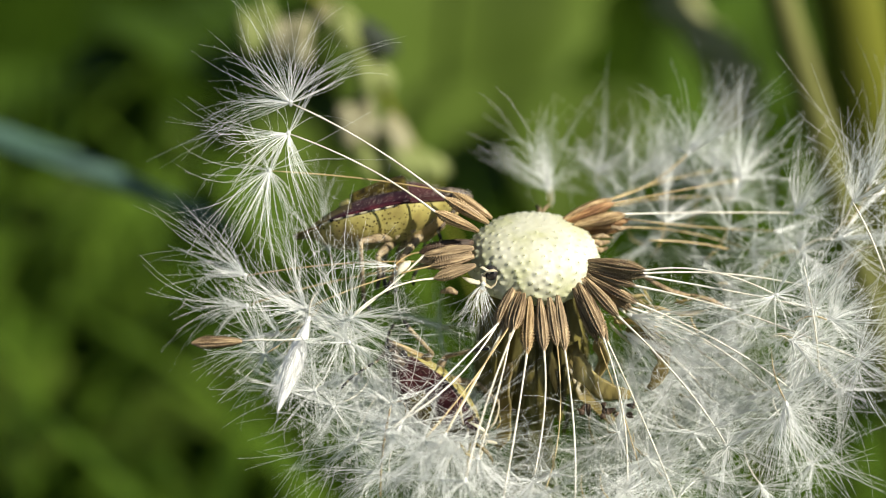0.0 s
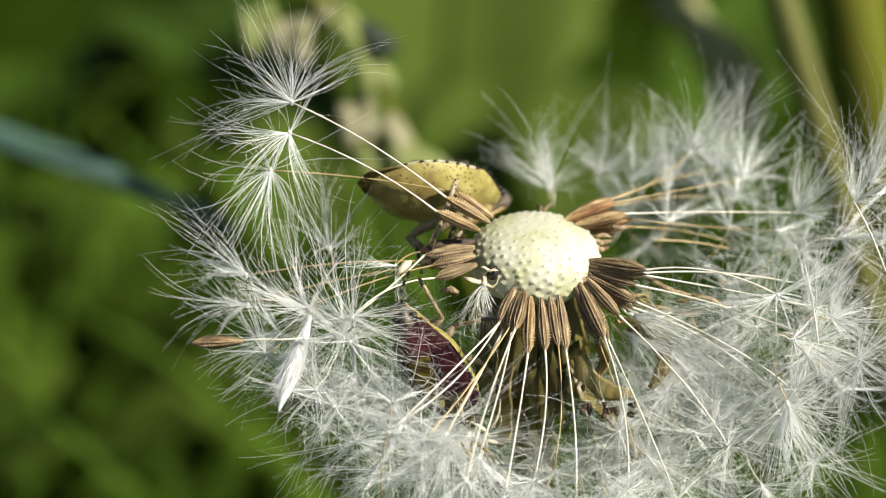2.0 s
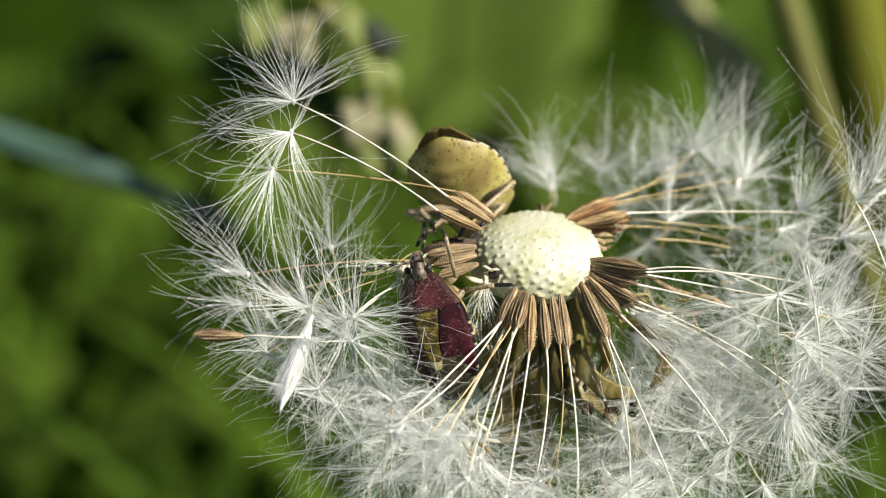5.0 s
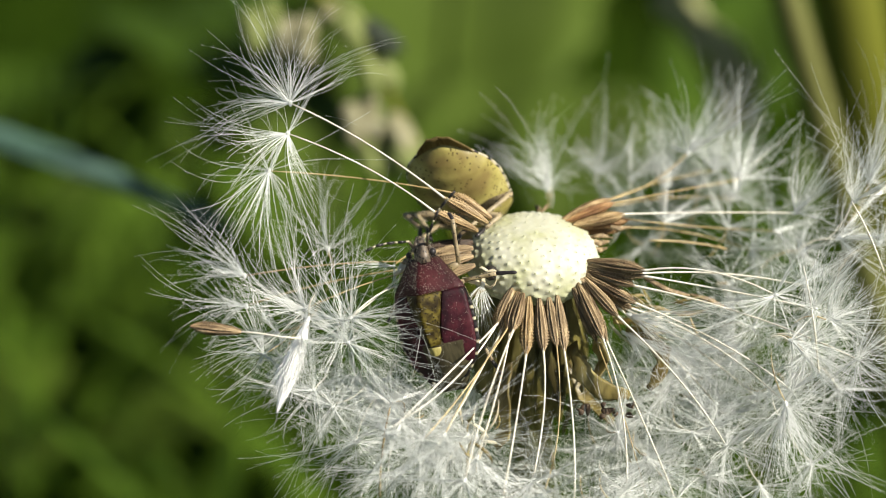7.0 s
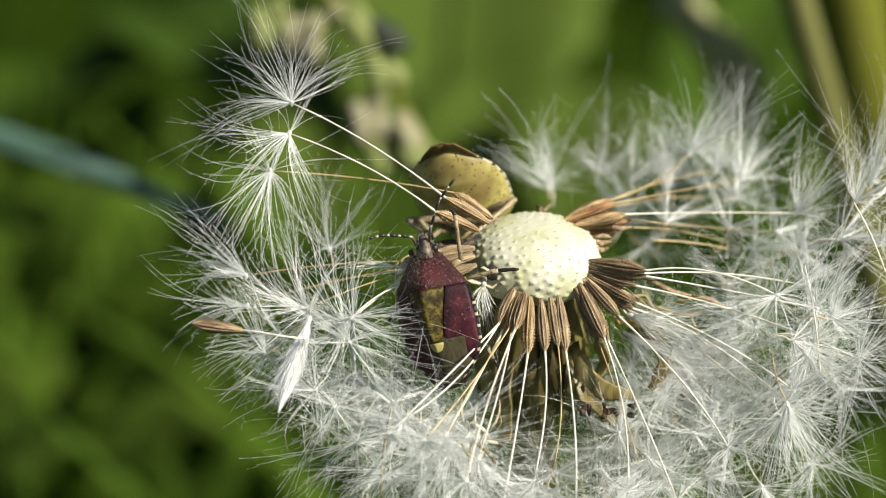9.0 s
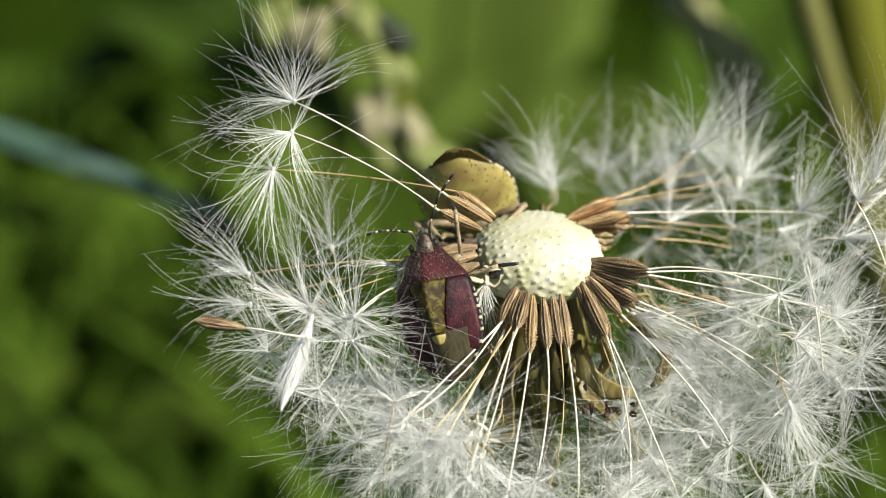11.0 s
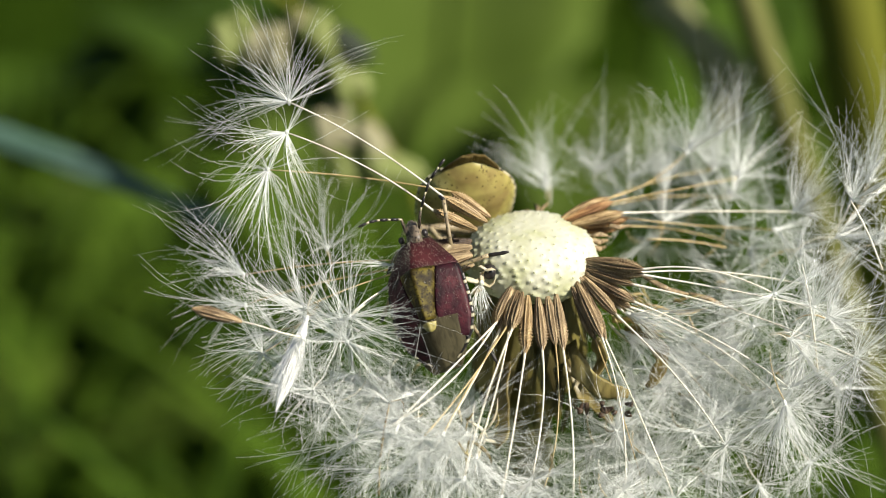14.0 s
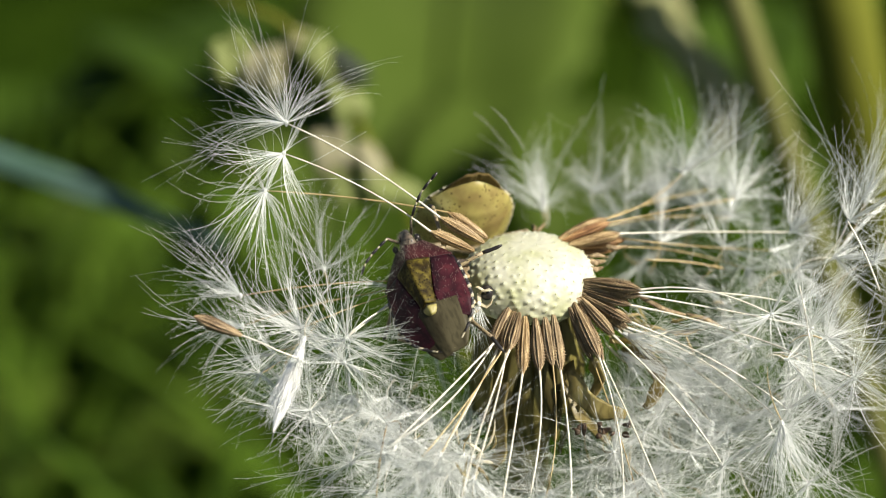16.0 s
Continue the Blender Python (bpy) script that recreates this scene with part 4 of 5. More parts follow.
# ---- torn husk and withered bits by the receptacle ----
def husk():
    p = Vector((-3.15, -4.14, 0.73))
    rng = random.Random(3)

    def strip(pts, w):
        pts = [p + Vector(q) + Vector((rng.gauss(0, 1), rng.gauss(0, 1), rng.gauss(0, 1))) * 0.06 for q in pts]
        return tube(pts, [w * rng.uniform(0.6, 1.15) for _ in pts[:-1]] + [w * 0.25], 7, True, 0.35)
    ob = part("husk", joined([
        strip([(-0.5, -0.1, 0.15), (-0.3, -0.35, 0.5), (0.1, -0.4, 0.62), (0.4, -0.3, 0.45)], 0.2),
        strip([(-0.5, -0.1, 0.1), (-0.45, -0.4, -0.4), (-0.05, -0.55, -0.65), (0.35, -0.5, -0.5), (0.55, -0.4, -0.2)], 0.26),
        strip([(-0.3, -0.2, -0.3), (-0.9, -0.5, -0.35), (-1.5, -0.6, -0.1), (-1.9, -0.5, 0.1)], 0.2),
        strip([(-0.2, -0.2, -0.5), (-0.8, -0.6, -0.8), (-1.4, -0.7, -1.3)], 0.18),
        strip([(0.0, -0.2, 0.3), (-0.5, -0.2, 0.7), (-0.9, -0.1, 0.6)], 0.14)]), HUSK, dandelion, "pale curled torn husk")
    # a solid plug, black to give the shade of a hollow inside the curl
    part("pit", tube([p + Vector((0.05, 0.5, 0.02)), p + Vector((0.05, -0.05, 0.0)), p + Vector((0.05, -0.2, 0.0))], [0.5, 0.42, 0.2], 10), BLACK, ob, "solid black plug standing in for shade inside the husk")
    part("pappus", lock_mesh(41, [(-0.35, -0.1, -0.95), (-0.75, -0.1, -0.6), (-0.05, -0.2, -1.0), (0.2, -0.1, -0.95), (-0.6, -0.2, -0.85)], 8, 4.3, 0.25), None, ob,
         at=Matrix.Translation((p + Vector((-0.5, -0.6, -0.4))) * MM))


husk()


def withered(points, radii):
    part("withered_floret", tube(points, radii, 6, True, 0.6), ACHENE, dandelion, "russet withered floret")


def curled_bract(points, width):
    """A dry bract that has curled away from the stem."""
    pts = [Vector(p) for p in points]
    rag = random.Random(int(pts[0].length * 1000))
    line = [a.lerp(b, k / 3) + rough(rag, 0.07) for a, b in zip(pts, pts[1:]) for k in range(3)] + [pts[-1]]
    n = len(line)
    ring = tube(line, [width * (0.35 + 0.65 * math.sin(math.pi * (0.15 + 0.8 * k / n))) * rag.uniform(0.65, 1.2) for k in range(n)], 8, True, 0.12)
    part("bract", ring, GOLD, dandelion, "curled dry golden-brown bract")


curled_bract([(6.56, -3.22, -4.39), (8.01, -3.73, -4.27), (8.98, -4.71, -5.06), (8.76, -5.77, -5.98), (7.89, -6.36, -7.09)], 0.6)
curled_bract([(2.63, -4.49, -4.65), (3.22, -6.17, -5.68), (4.58, -7.24, -6.62), (6.53, -7.42, -6.97)], 0.75)
curled_bract([(4.41, -3.45, -4.81), (4.92, -4.62, -5.95), (4.09, -5.64, -6.80), (3.22, -5.97, -7.43)], 0.7)
curled_bract([(5.73, -2.45, -4.01), (6.88, -2.79, -3.58), (8.07, -2.98, -3.93), (8.70, -3.45, -4.81)], 0.35)
curled_bract([(2.52, -3.53, -6.64), (3.72, -4.66, -8.76), (4.83, -6.06, -9.27), (5.62, -6.34, -9.79)], 0.6)
curled_bract([(-1.68, -3.53, -6.64), (-2.12, -5.50, -8.22), (-1.92, -6.62, -10.32), (-2.71, -7.18, -11.37)], 0.8)
withered([(4.04, 0.53, 0.99), (4.76, 0.41, 0.78), (5.49, 1.37, 0.45)], (0.18, 0.24, 0.1))
withered([(4.12, 0.64, 1.20), (4.92, 0.68, 1.27), (5.74, 1.49, 0.67)], (0.12, 0.2, 0.05))
withered([(4.16, -0.14, 0.80), (4.76, 0.19, 0.35), (5.33, 1.15, 0.03)], (0.14, 0.2, 0.1))
withered([(7.69, -2.46, -0.38), (9.46, -2.93, -1.24), (10.84, -3.06, -1.49)], (0.16, 0.22, 0.08))
withered([(10.98, -2.15, -1.91), (12.45, -2.33, -2.26), (13.72, -1.75, -3.28)], (0.1, 0.2, 0.06))
withered([(0.83, 5.04, 0.95), (1.22, 6.09, 0.80), (1.53, 7.10, 0.57)], (0.16, 0.22, 0.08))
withered([(-6.56, -4.05, -0.64), (-5.98, -4.42, -0.25), (-5.39, -4.53, -0.46)], (0.12, 0.26, 0.16))
withered([(0.58, 5.00, 0.88), (0.72, 6.05, 0.72), (0.52, 7.06, 0.49)], (0.14, 0.18, 0.06))
withered([(5.52, 0.98, 1.84), (6.12, 0.90, 1.70), (7.11, 1.87, 1.38)], (0.14, 0.2, 0.06))
straws = random.Random(15)
for _ in range(22):
    p = Vector((6.92, -1.93, -3.64)) + Vector((straws.uniform(-1.6, 4.2), straws.uniform(-1.5, 1.5), straws.uniform(-2.2, 1.6)))
    d = Vector((straws.uniform(0.3, 1.0), straws.uniform(-0.4, 0.4), straws.uniform(-0.9, 0.2))).normalized() * straws.uniform(1.2, 3.2)
    c = rough(straws, 0.18)
    part("withered_floret", tube(bent(p, p + d, c, 5), [0.04, 0.09, 0.12, 0.09, 0.05, 0.02], 6, True, 0.45), straws.choice((HUSK, BEAK_TAN, GOLD)), dandelion,
         "pale straw withered floret")


for _ in range(12):
    p = Vector((-4.19, -12.42, -6.78)) + Vector((straws.uniform(-1.2, 1.6), straws.uniform(-0.8, 0.8), straws.uniform(-1.0, 1.0)))
    d = Vector((straws.uniform(-0.5, 1.0), straws.uniform(-0.4, 0.4), straws.uniform(-1.0, 0.7))).normalized() * straws.uniform(1.4, 3.0)
    part("withered_floret", tube(bent(p, p + d, rough(straws, 0.16), 5), [0.05, 0.11, 0.14, 0.11, 0.06, 0.02], 6, True, 0.4), straws.choice((HUSK, HUSK, GOLD)), dandelion,
         "pale straw withered floret")
for _ in range(10):
    p = Vector((4.33, -9.14, -7.00)) + Vector((straws.uniform(-1.8, 1.8), straws.uniform(-0.6, 0.6), straws.uniform(-0.9, 0.9)))
    d = rough(straws, 0.5)
    part("withered_floret", tube(bent(p, p + d, rough(straws, 0.15), 4), [0.08, 0.2, 0.24, 0.16, 0.05], 7, True, 0.6), ACHENE_DARK, dandelion, "dark brown withered scrap")
part("withered_floret", tube(bent((-8.66, -3.07, 1.22), (-9.58, -3.94, 0.64), (0, 0, 0.1), 4), [0.1, 0.26, 0.3, 0.2, 0.08], 8, True, 0.7), HUSK, dandelion, "pale torn scrap of husk")


# ---- shield bugs (mm; +Y to the head, +Z the back) ----
YS = (-5.6, -5.3, -4.6, -3.6, -2.4, -1.0, 0.4, 1.4, 2.2, 2.7, 3.4, 4.1, 4.5)
WS = (0.30, 1.05, 2.0, 2.85, 3.30, 3.40, 3.34, 3.30, 2.85, 2.5, 2.0, 1.5, 1.2)
DS = (0.10, 0.25, 0.55, 0.9, 1.25, 1.52, 1.7, 1.75, 1.66, 1.5, 1.15, 0.8, 0.6)
VS = (0.25, 0.55, 1.1, 1.65, 2.0, 2.15, 2.05, 1.9, 1.7, 1.5, 1.15, 0.85, 0.7)


def half_width(y):
    return float(np.interp(y, YS, WS))


def back(x, y, lift=0.0):
    k = min(1.0, abs(x) / half_width(y))
    return float(np.interp(y, YS, DS)) * (1.16 - 1.02 * k ** 1.08) + lift


def belly(x, y):
    k = min(1.0, abs(x) / half_width(y))
    return 0.12 - float(np.interp(y, YS, VS)) * (1 - k ** 2.4) ** 0.75


def plate(y0, y1, left, right, lift, n=16, m=12, thick=0.16, ridge=0.0):
    """A shield plate that follows the back between two side lines."""
    v, f = [], []
    for lay in (0, 1):
        for i in range(n + 1):
            y = y0 + (y1 - y0) * i / n
            a, b = left(y), right(y)
            for j in range(m + 1):
                x = a + (b - a) * j / m
                edge = min(j, m - j, i, n - i)
                v.append((x, y, back(x, y, lift) + ridge * (1 - abs(2 * j / m - 1)) - thick * lay - (0.05 if edge == 0 else 0)))
    q = (n + 1) * (m + 1)
    for i in range(n):
        for j in range(m):
            a = i * (m + 1) + j
            f += [(a, a + 1, a + m + 2, a + m + 1), (q + a + m + 1, q + a + m + 2, q + a + 1, q + a)]
    rim = [j for j in range(m + 1)] + [i * (m + 1) + m for i in range(1, n + 1)] + [n * (m + 1) + j for j in range(m - 1, -1, -1)] \
        + [i * (m + 1) for i in range(n - 1, 0, -1)]
    for a, b in zip(rim, rim[1:] + rim[:1]):
        f.append((a, q + a, q + b, b))
    return v, f


def tip_half(y):
    return float(np.interp(y, (-6.6, -6.4, -5.85, -5.5, -5.0, -4.0, -1.9), (0.3, 0.75, 1.2, 1.5, 1.85, 2.2, 2.5)))


def scut_half(y):
    return float(np.interp(y, (-2.95, -2.85, -2.5, -1.9, -1.2, -0.4, 0.6, 1.75), (0.10, 0.36, 0.58, 0.70, 0.80, 1.00, 1.28, 1.55)))


def trunk(upper):
    """The body: its belly, or the thin skin of the back under the wings."""
    v, f = [], []
    n, m = 34, 20
    for i in range(n + 1):
        y = -5.6 + 10.1 * i / n
        w = half_width(y)
        for j in range(m):
            a = 2 * math.pi * j / m
            x = w * math.cos(a)
            z = belly(x, y) if math.sin(a) < 0 else max(0.12, back(x, y, -0.2)) if abs(math.sin(a)) > 0.01 else 0.12
            groove = 0.035 * math.cos(2 * math.pi * (y + 0.3) / 0.95) if (math.sin(a) < 0 and y < 0.6) else 0
            v.append((x, y, z + groove))
    for i in range(n):
        for j in range(m):
            if (j < m // 2) != upper:
                continue
            a, b = i * m + j, i * m + (j + 1) % m
            f.append((a, b, b + m, a + m))
    if not upper:
        f += [tuple(range(m))[::-1], tuple(range(n * m, (n + 1) * m))]
    return v, f


def edge_piece(y0, y1, side):
    """One banded piece of the flat body rim."""
    v, f = [], []
    for y in np.linspace(y0, y1, 4):
        w = half_width(y)
        for x, z in ((w * 0.90, 0.22), (w * 1.025, 0.18), (w * 1.025, 0.07), (w * 0.90, 0.02)):
            v.append((side * x, y, z))
    for i in range(3):
        for k in range(4):
            f.append((i * 4 + k, i * 4 + (k + 1) % 4, i * 4 + 4 + (k + 1) % 4, i * 4 + 4 + k))
    return v, f + [(0, 1, 2, 3), (12, 13, 14, 15)]


def setae(points, rng, length):
    v, f = [], []
    for p, n in points:
        p, n = Vector(p), Vector(n)
        d = (n + Vector((rng.gauss(0, 1), rng.gauss(0, 1), rng.gauss(0, 1))) * 0.45).normalized() * length * rng.uniform(0.6, 1.2)
        s = d.orthogonal().normalized() * 0.008
        q = d.cross(s).normalized() * 0.008
        k = len(v)
        v += [p + s, p - s * 0.5 + q, p - s * 0.5 - q, p + d]
        f += [(k, k + 1, k + 3), (k + 1, k + 2, k + 3), (k + 2, k, k + 3)]
    return v, f


def leg(bug, points, thick=0.34):
    """Femur with tibia and tarsus under it, hip first."""
    hip = Vector(points[0])
    p = [(Vector(q) - hip) * 0.92 for q in points]
    fem = part("leg", tube(bent(p[0], p[1], (0, 0, 0.05), 4), [thick * 0.7, thick, thick, thick * 0.85, thick * 0.55], 8), LEG, bug,
               "speckled buff leg", at=Matrix.Translation(hip * MM))
    part("tibia", tube(bent(p[1], p[2], (0, 0, 0), 4), [thick * 0.55, thick * 0.5, thick * 0.48, thick * 0.48, thick * 0.5], 7), LEG, fem)
    part("tarsus", tube(bent(p[2], p[3], (0, 0, -0.05), 4), [thick * 0.42, thick * 0.5, thick * 0.4, thick * 0.45, thick * 0.25], 7), BLACK, fem,
         "black foot")
    rng = random.Random(int(p[3].length * 100))
    hairs = []
    for a, b in ((p[0], p[1]), (p[1], p[2])):
        for _ in range(110):
            hairs.append((a.lerp(b, rng.random()), Vector((rng.gauss(0, 1), rng.gauss(0, 1), rng.gauss(0, 1))).normalized()))
    part("leg_hair", setae(hairs, rng, 0.55), SETA, fem, kind="stuff")
    return fem


def antenna(bug, points):
    """Five banded joints, black with ivory rings."""
    root = Vector(points[0])
    p = [(Vector(q) - root) * 0.84 for q in points]
    first = part("antenna", tube([p[0], p[1]], [0.13, 0.11], 7), HEADMAT, bug, "black and ivory banded antenna", at=Matrix.Translation(root * MM))
    for a, b in zip(p[1:-1], p[2:]):
        c = a.lerp(b, 0.28)
        part("ring", tube([a, c], [0.075, 0.085], 7), IVORY, first, "ivory ring")
        part("antenna_segment", tube([c, c.lerp(b, 0.5), b], [0.09, 0.125, 0.085], 7), BLACK, first)
    return first


def shield_bug(name, at, label, legs, feelers, size, back_mat, wing_end=-5.85, pale_rim=0.42, slim=1.0, film_mat=MEMBRANE):
    bug = thing(name, at, label, "shield bug", "shield bugs on the dandelion")
    part("back_skin", trunk(True), BLACK, bug, "dark back under the wings")
    part("abdomen", trunk(False), VENTER, bug, "yellow-green belly with fine dark specks")
    part("pronotum", plate(1.75, 4.35, lambda y: -half_width(y) * 1.03, lambda y: half_width(y) * 1.02, 0.045), PRONOTUM, bug,
         "bronze and purple punctured neck shield")
    sc = part("scutellum", plate(-2.1, 1.85, lambda y: -scut_half(y), scut_half, 0.115, ridge=0.40), SCUTELLUM, bug, "olive punctured triangular shield")
    part("scutellum_tip", plate(-2.95, -2.25, lambda y: -scut_half(y), scut_half, 0.125, 8, 8, ridge=0.16), SCUT_TIP, sc, "pale yellow shield tip")
    for s in (-1, 1):
        def inner(y):
            if y > -2.9:
                return s * (max(scut_half(y), 0.3) + 0.03)
            if s < 0:
                return -0.33 + 0.3 * min(1.0, -2.9 - y)
            return min(0.33 + (-2.9 - y) * 2.2, half_width(y) * 0.955 - 0.04)

        def outer(y):
            return s * half_width(y) * 0.955
        a, b = (inner, outer) if s > 0 else (outer, inner)
        part("forewing", plate(-3.85 if s > 0 else -4.7, 1.8, a, b, 0.07, 44, 14), back_mat, bug, "purple leathery forewing")
        part("wing_membrane", plate(wing_end, -1.9, (lambda y: -0.55 * tip_half(y)) if s > 0 else (lambda y: -tip_half(y)),
                                    (lambda y: tip_half(y)) if s > 0 else (lambda y: -0.02), 0.085 if s > 0 else 0.03), film_mat, bug,
             "smoky see-through wing tip")
        ys = [0.9 - 6.1 * (i + (pale_rim if i % 2 else 0.0)) / 14 for i in range(15)]
        for i in range(14):
            part("rim_band", edge_piece(ys[i], ys[i + 1], s), IVORY if i % 2 else BLACK, bug)
    hd = part("head", joined([
        tube([(0, 4.1, 0.1), (0, 4.6, 0.12), (0, 5.2, 0.05), (0, 5.75, -0.1), (0, 6.0, -0.15)], [1.15, 1.05, 0.85, 0.6, 0.2], 12, True, 0.55),
        tube([(-0.28, 4.9, 0.45), (-0.2, 5.5, 0.3), (-0.12, 6.05, 0.0)], [0.2, 0.22, 0.1], 6),
        tube([(0.28, 4.9, 0.45), (0.2, 5.5, 0.3), (0.12, 6.05, 0.0)], [0.2, 0.22, 0.1], 6)]), HEADMAT, bug, "grey hairy pitted head")
    for s in (-1, 1):
        part("eye", tube([(s * 0.85, 4.75, 0.15), (s * 1.0, 4.75, 0.17), (s * 1.2, 4.75, 0.18), (s * 1.3, 4.75, 0.18)], [0.2, 0.32, 0.26, 0.1], 10), BLACK, hd,
             "dark rounded eye")
    part("beak_tube", tube([(0, 5.6, -0.35), (0, 4.6, -0.95), (0, 2.6, -1.95)], [0.14, 0.13, 0.08], 6), SHELL, bug, "thin folded sucking beak")
    part("chest", tube([(0, 1.0, -1.15), (0, 2.2, -1.05), (0, 3.4, -0.75), (0, 4.2, -0.5)], [1.3, 1.45, 1.1, 0.6], 10, True, 0.65), SHELL, bug,
         "buff chest plates")
    for f in feelers:
        antenna(bug, f)
    for q in legs:
        leg(bug, q)
    rng = random.Random(len(name))
    hairs = []
    for _ in range(620):
        y = rng.uniform(1.8, 4.3) if rng.random() < 0.6 else rng.uniform(-2.5, 1.8)
        x = rng.uniform(-1, 1) * half_width(y)
        hairs.append(((x, y, back(x, y, 0.12)), (0.15 * x, 0.4, 1)))
    for _ in range(350):
        a = rng.uniform(0, 6.28)
        y = rng.uniform(4.3, 5.9)
        r = float(np.interp(y, (4.1, 5.2, 6.0), (1.1, 0.85, 0.25)))
        hairs.append(((r * math.cos(a), y, 0.1 + 0.55 * r * math.sin(a)), (math.cos(a), 0.5, math.sin(a))))
    part("fine_hair", setae(hairs, rng, 0.36), SETA, bug, "fine pale hair", kind="stuff")
    bug.scale = (size * slim, size, size)
    return bug


DARK_LEGS = [
    [(1.00, 3.00, -0.90), (2.67, 3.52, -0.89), (3.33, 7.16, -0.18), (2.88, 7.73, -0.52)],
    [(1.40, 1.60, -1.20), (2.13, 2.06, -2.16), (5.24, 2.14, -2.38), (7.05, 1.90, -2.54)],
    [(1.50, 0.50, -1.30), (1.62, -2.48, -3.46), (2.67, -4.86, -3.18), (3.02, -6.35, -3.74)],
    [(-1.00, 3.00, -0.90), (-2.26, 4.52, -1.25), (-3.27, 4.00, -1.79), (-4.14, 3.31, -2.15)],
    [(-1.40, 1.60, -1.20), (-4.20, 1.47, -2.08), (-5.41, 0.37, -2.41), (-5.92, -0.28, -2.36)],
    [(-1.50, 0.50, -1.30), (-4.11, -1.95, -0.83), (-1.39, -4.84, -1.41), (-0.43, -5.28, -1.95)]]
DARK_FEELERS = [
    [(0.60, 5.30, 0.05), (1.81, 6.33, 1.64), (2.81, 7.41, 2.06), (3.74, 8.41, 2.21), (4.80, 9.16, 2.23), (5.87, 9.81, 2.22)],
    [(-0.60, 5.30, 0.05), (0.10, 5.93, 2.27), (-0.71, 6.09, 2.94), (-1.52, 6.22, 3.61), (-2.38, 6.21, 4.26), (-3.28, 5.97, 4.86)]]
PALE_LEGS = [
    [(-1.00, 3.00, -0.90), (2.04, 0.28, -3.38), (1.50, -0.95, -4.82), (1.09, -1.45, -5.68)],
    [(-1.40, 1.60, -1.40), (4.62, -2.33, -1.84), (1.34, -3.03, -5.66), (0.70, -2.66, -6.61)],
    [(-1.50, 0.50, -1.50), (3.64, -1.24, -3.02), (2.67, -1.41, -4.26), (2.12, -1.85, -5.18)],
    [(1.00, 3.00, -0.90), (-1.88, 0.17, -2.37), (-2.93, -0.65, -4.27), (-3.31, -0.87, -5.40)],
    [(1.40, 1.60, -1.40), (-4.26, -0.63, -1.82), (-2.66, -1.27, -3.64), (-2.65, -1.30, -4.91)],
    [(1.50, 0.50, -1.50), (-3.06, -1.27, -2.37), (-2.13, -1.13, -3.72), (-1.69, -1.26, -4.85)]]
PALE_FEELERS = [
    [(0.60, 5.30, -0.20), (-1.12, 1.68, -2.47), (-1.58, 1.32, -3.47), (-2.15, 0.78, -4.29), (-2.66, 0.11, -4.99), (-3.21, 0.04, -5.63)],
    [(-0.60, 5.30, -0.20), (0.65, 2.81, -2.11), (0.69, 2.92, -2.86), (0.37, 2.92, -3.54), (0.02, 3.26, -3.91), (-0.27, 3.46, -4.14)]]
dark_bug = shield_bug("shield_bug", Matrix.Translation(HEAD), "purple and olive hairy shield bug climbing the dandelion fluff",
                      DARK_LEGS, DARK_FEELERS, 0.90, PURPLE, slim=0.94)
pale_bug = shield_bug("shield_bug", Matrix.Translation(HEAD), "shield bug with swollen yellow-green belly clinging behind the seeds",
                      PALE_LEGS, PALE_FEELERS, 1.05, PURPLE, -6.4, -0.4, film_mat=MEMBRANE_WARM)

# ---- the loose seed caught in the fluff ----
loose_seed = thing("dandelion_seed", Matrix.Translation(HEAD), "loose brown dandelion seed hanging by its closed white tuft", "seed")
part("achene", grown(ACHENES[0], 3.0, 3.4), None, loose_seed, "ribbed russet seed body", at=pose(-0.0041, 0, 0, 0, -90, 0))
part("beak", tube([(-4.4, 0, 0), (-3.0, 0, 0.05), (-1.5, 0, -0.05), (0, 0, 0)], [0.07, 0.06, 0.06, 0.06], 6), BEAK, loose_seed)
tuft_at(loose_seed, (0, 0, 0), (0.4, -0.1, -1.0), "torn", 0.8)


def feelers_of(bug):
    return [c for c in bug.children if c.name.startswith("antenna")]


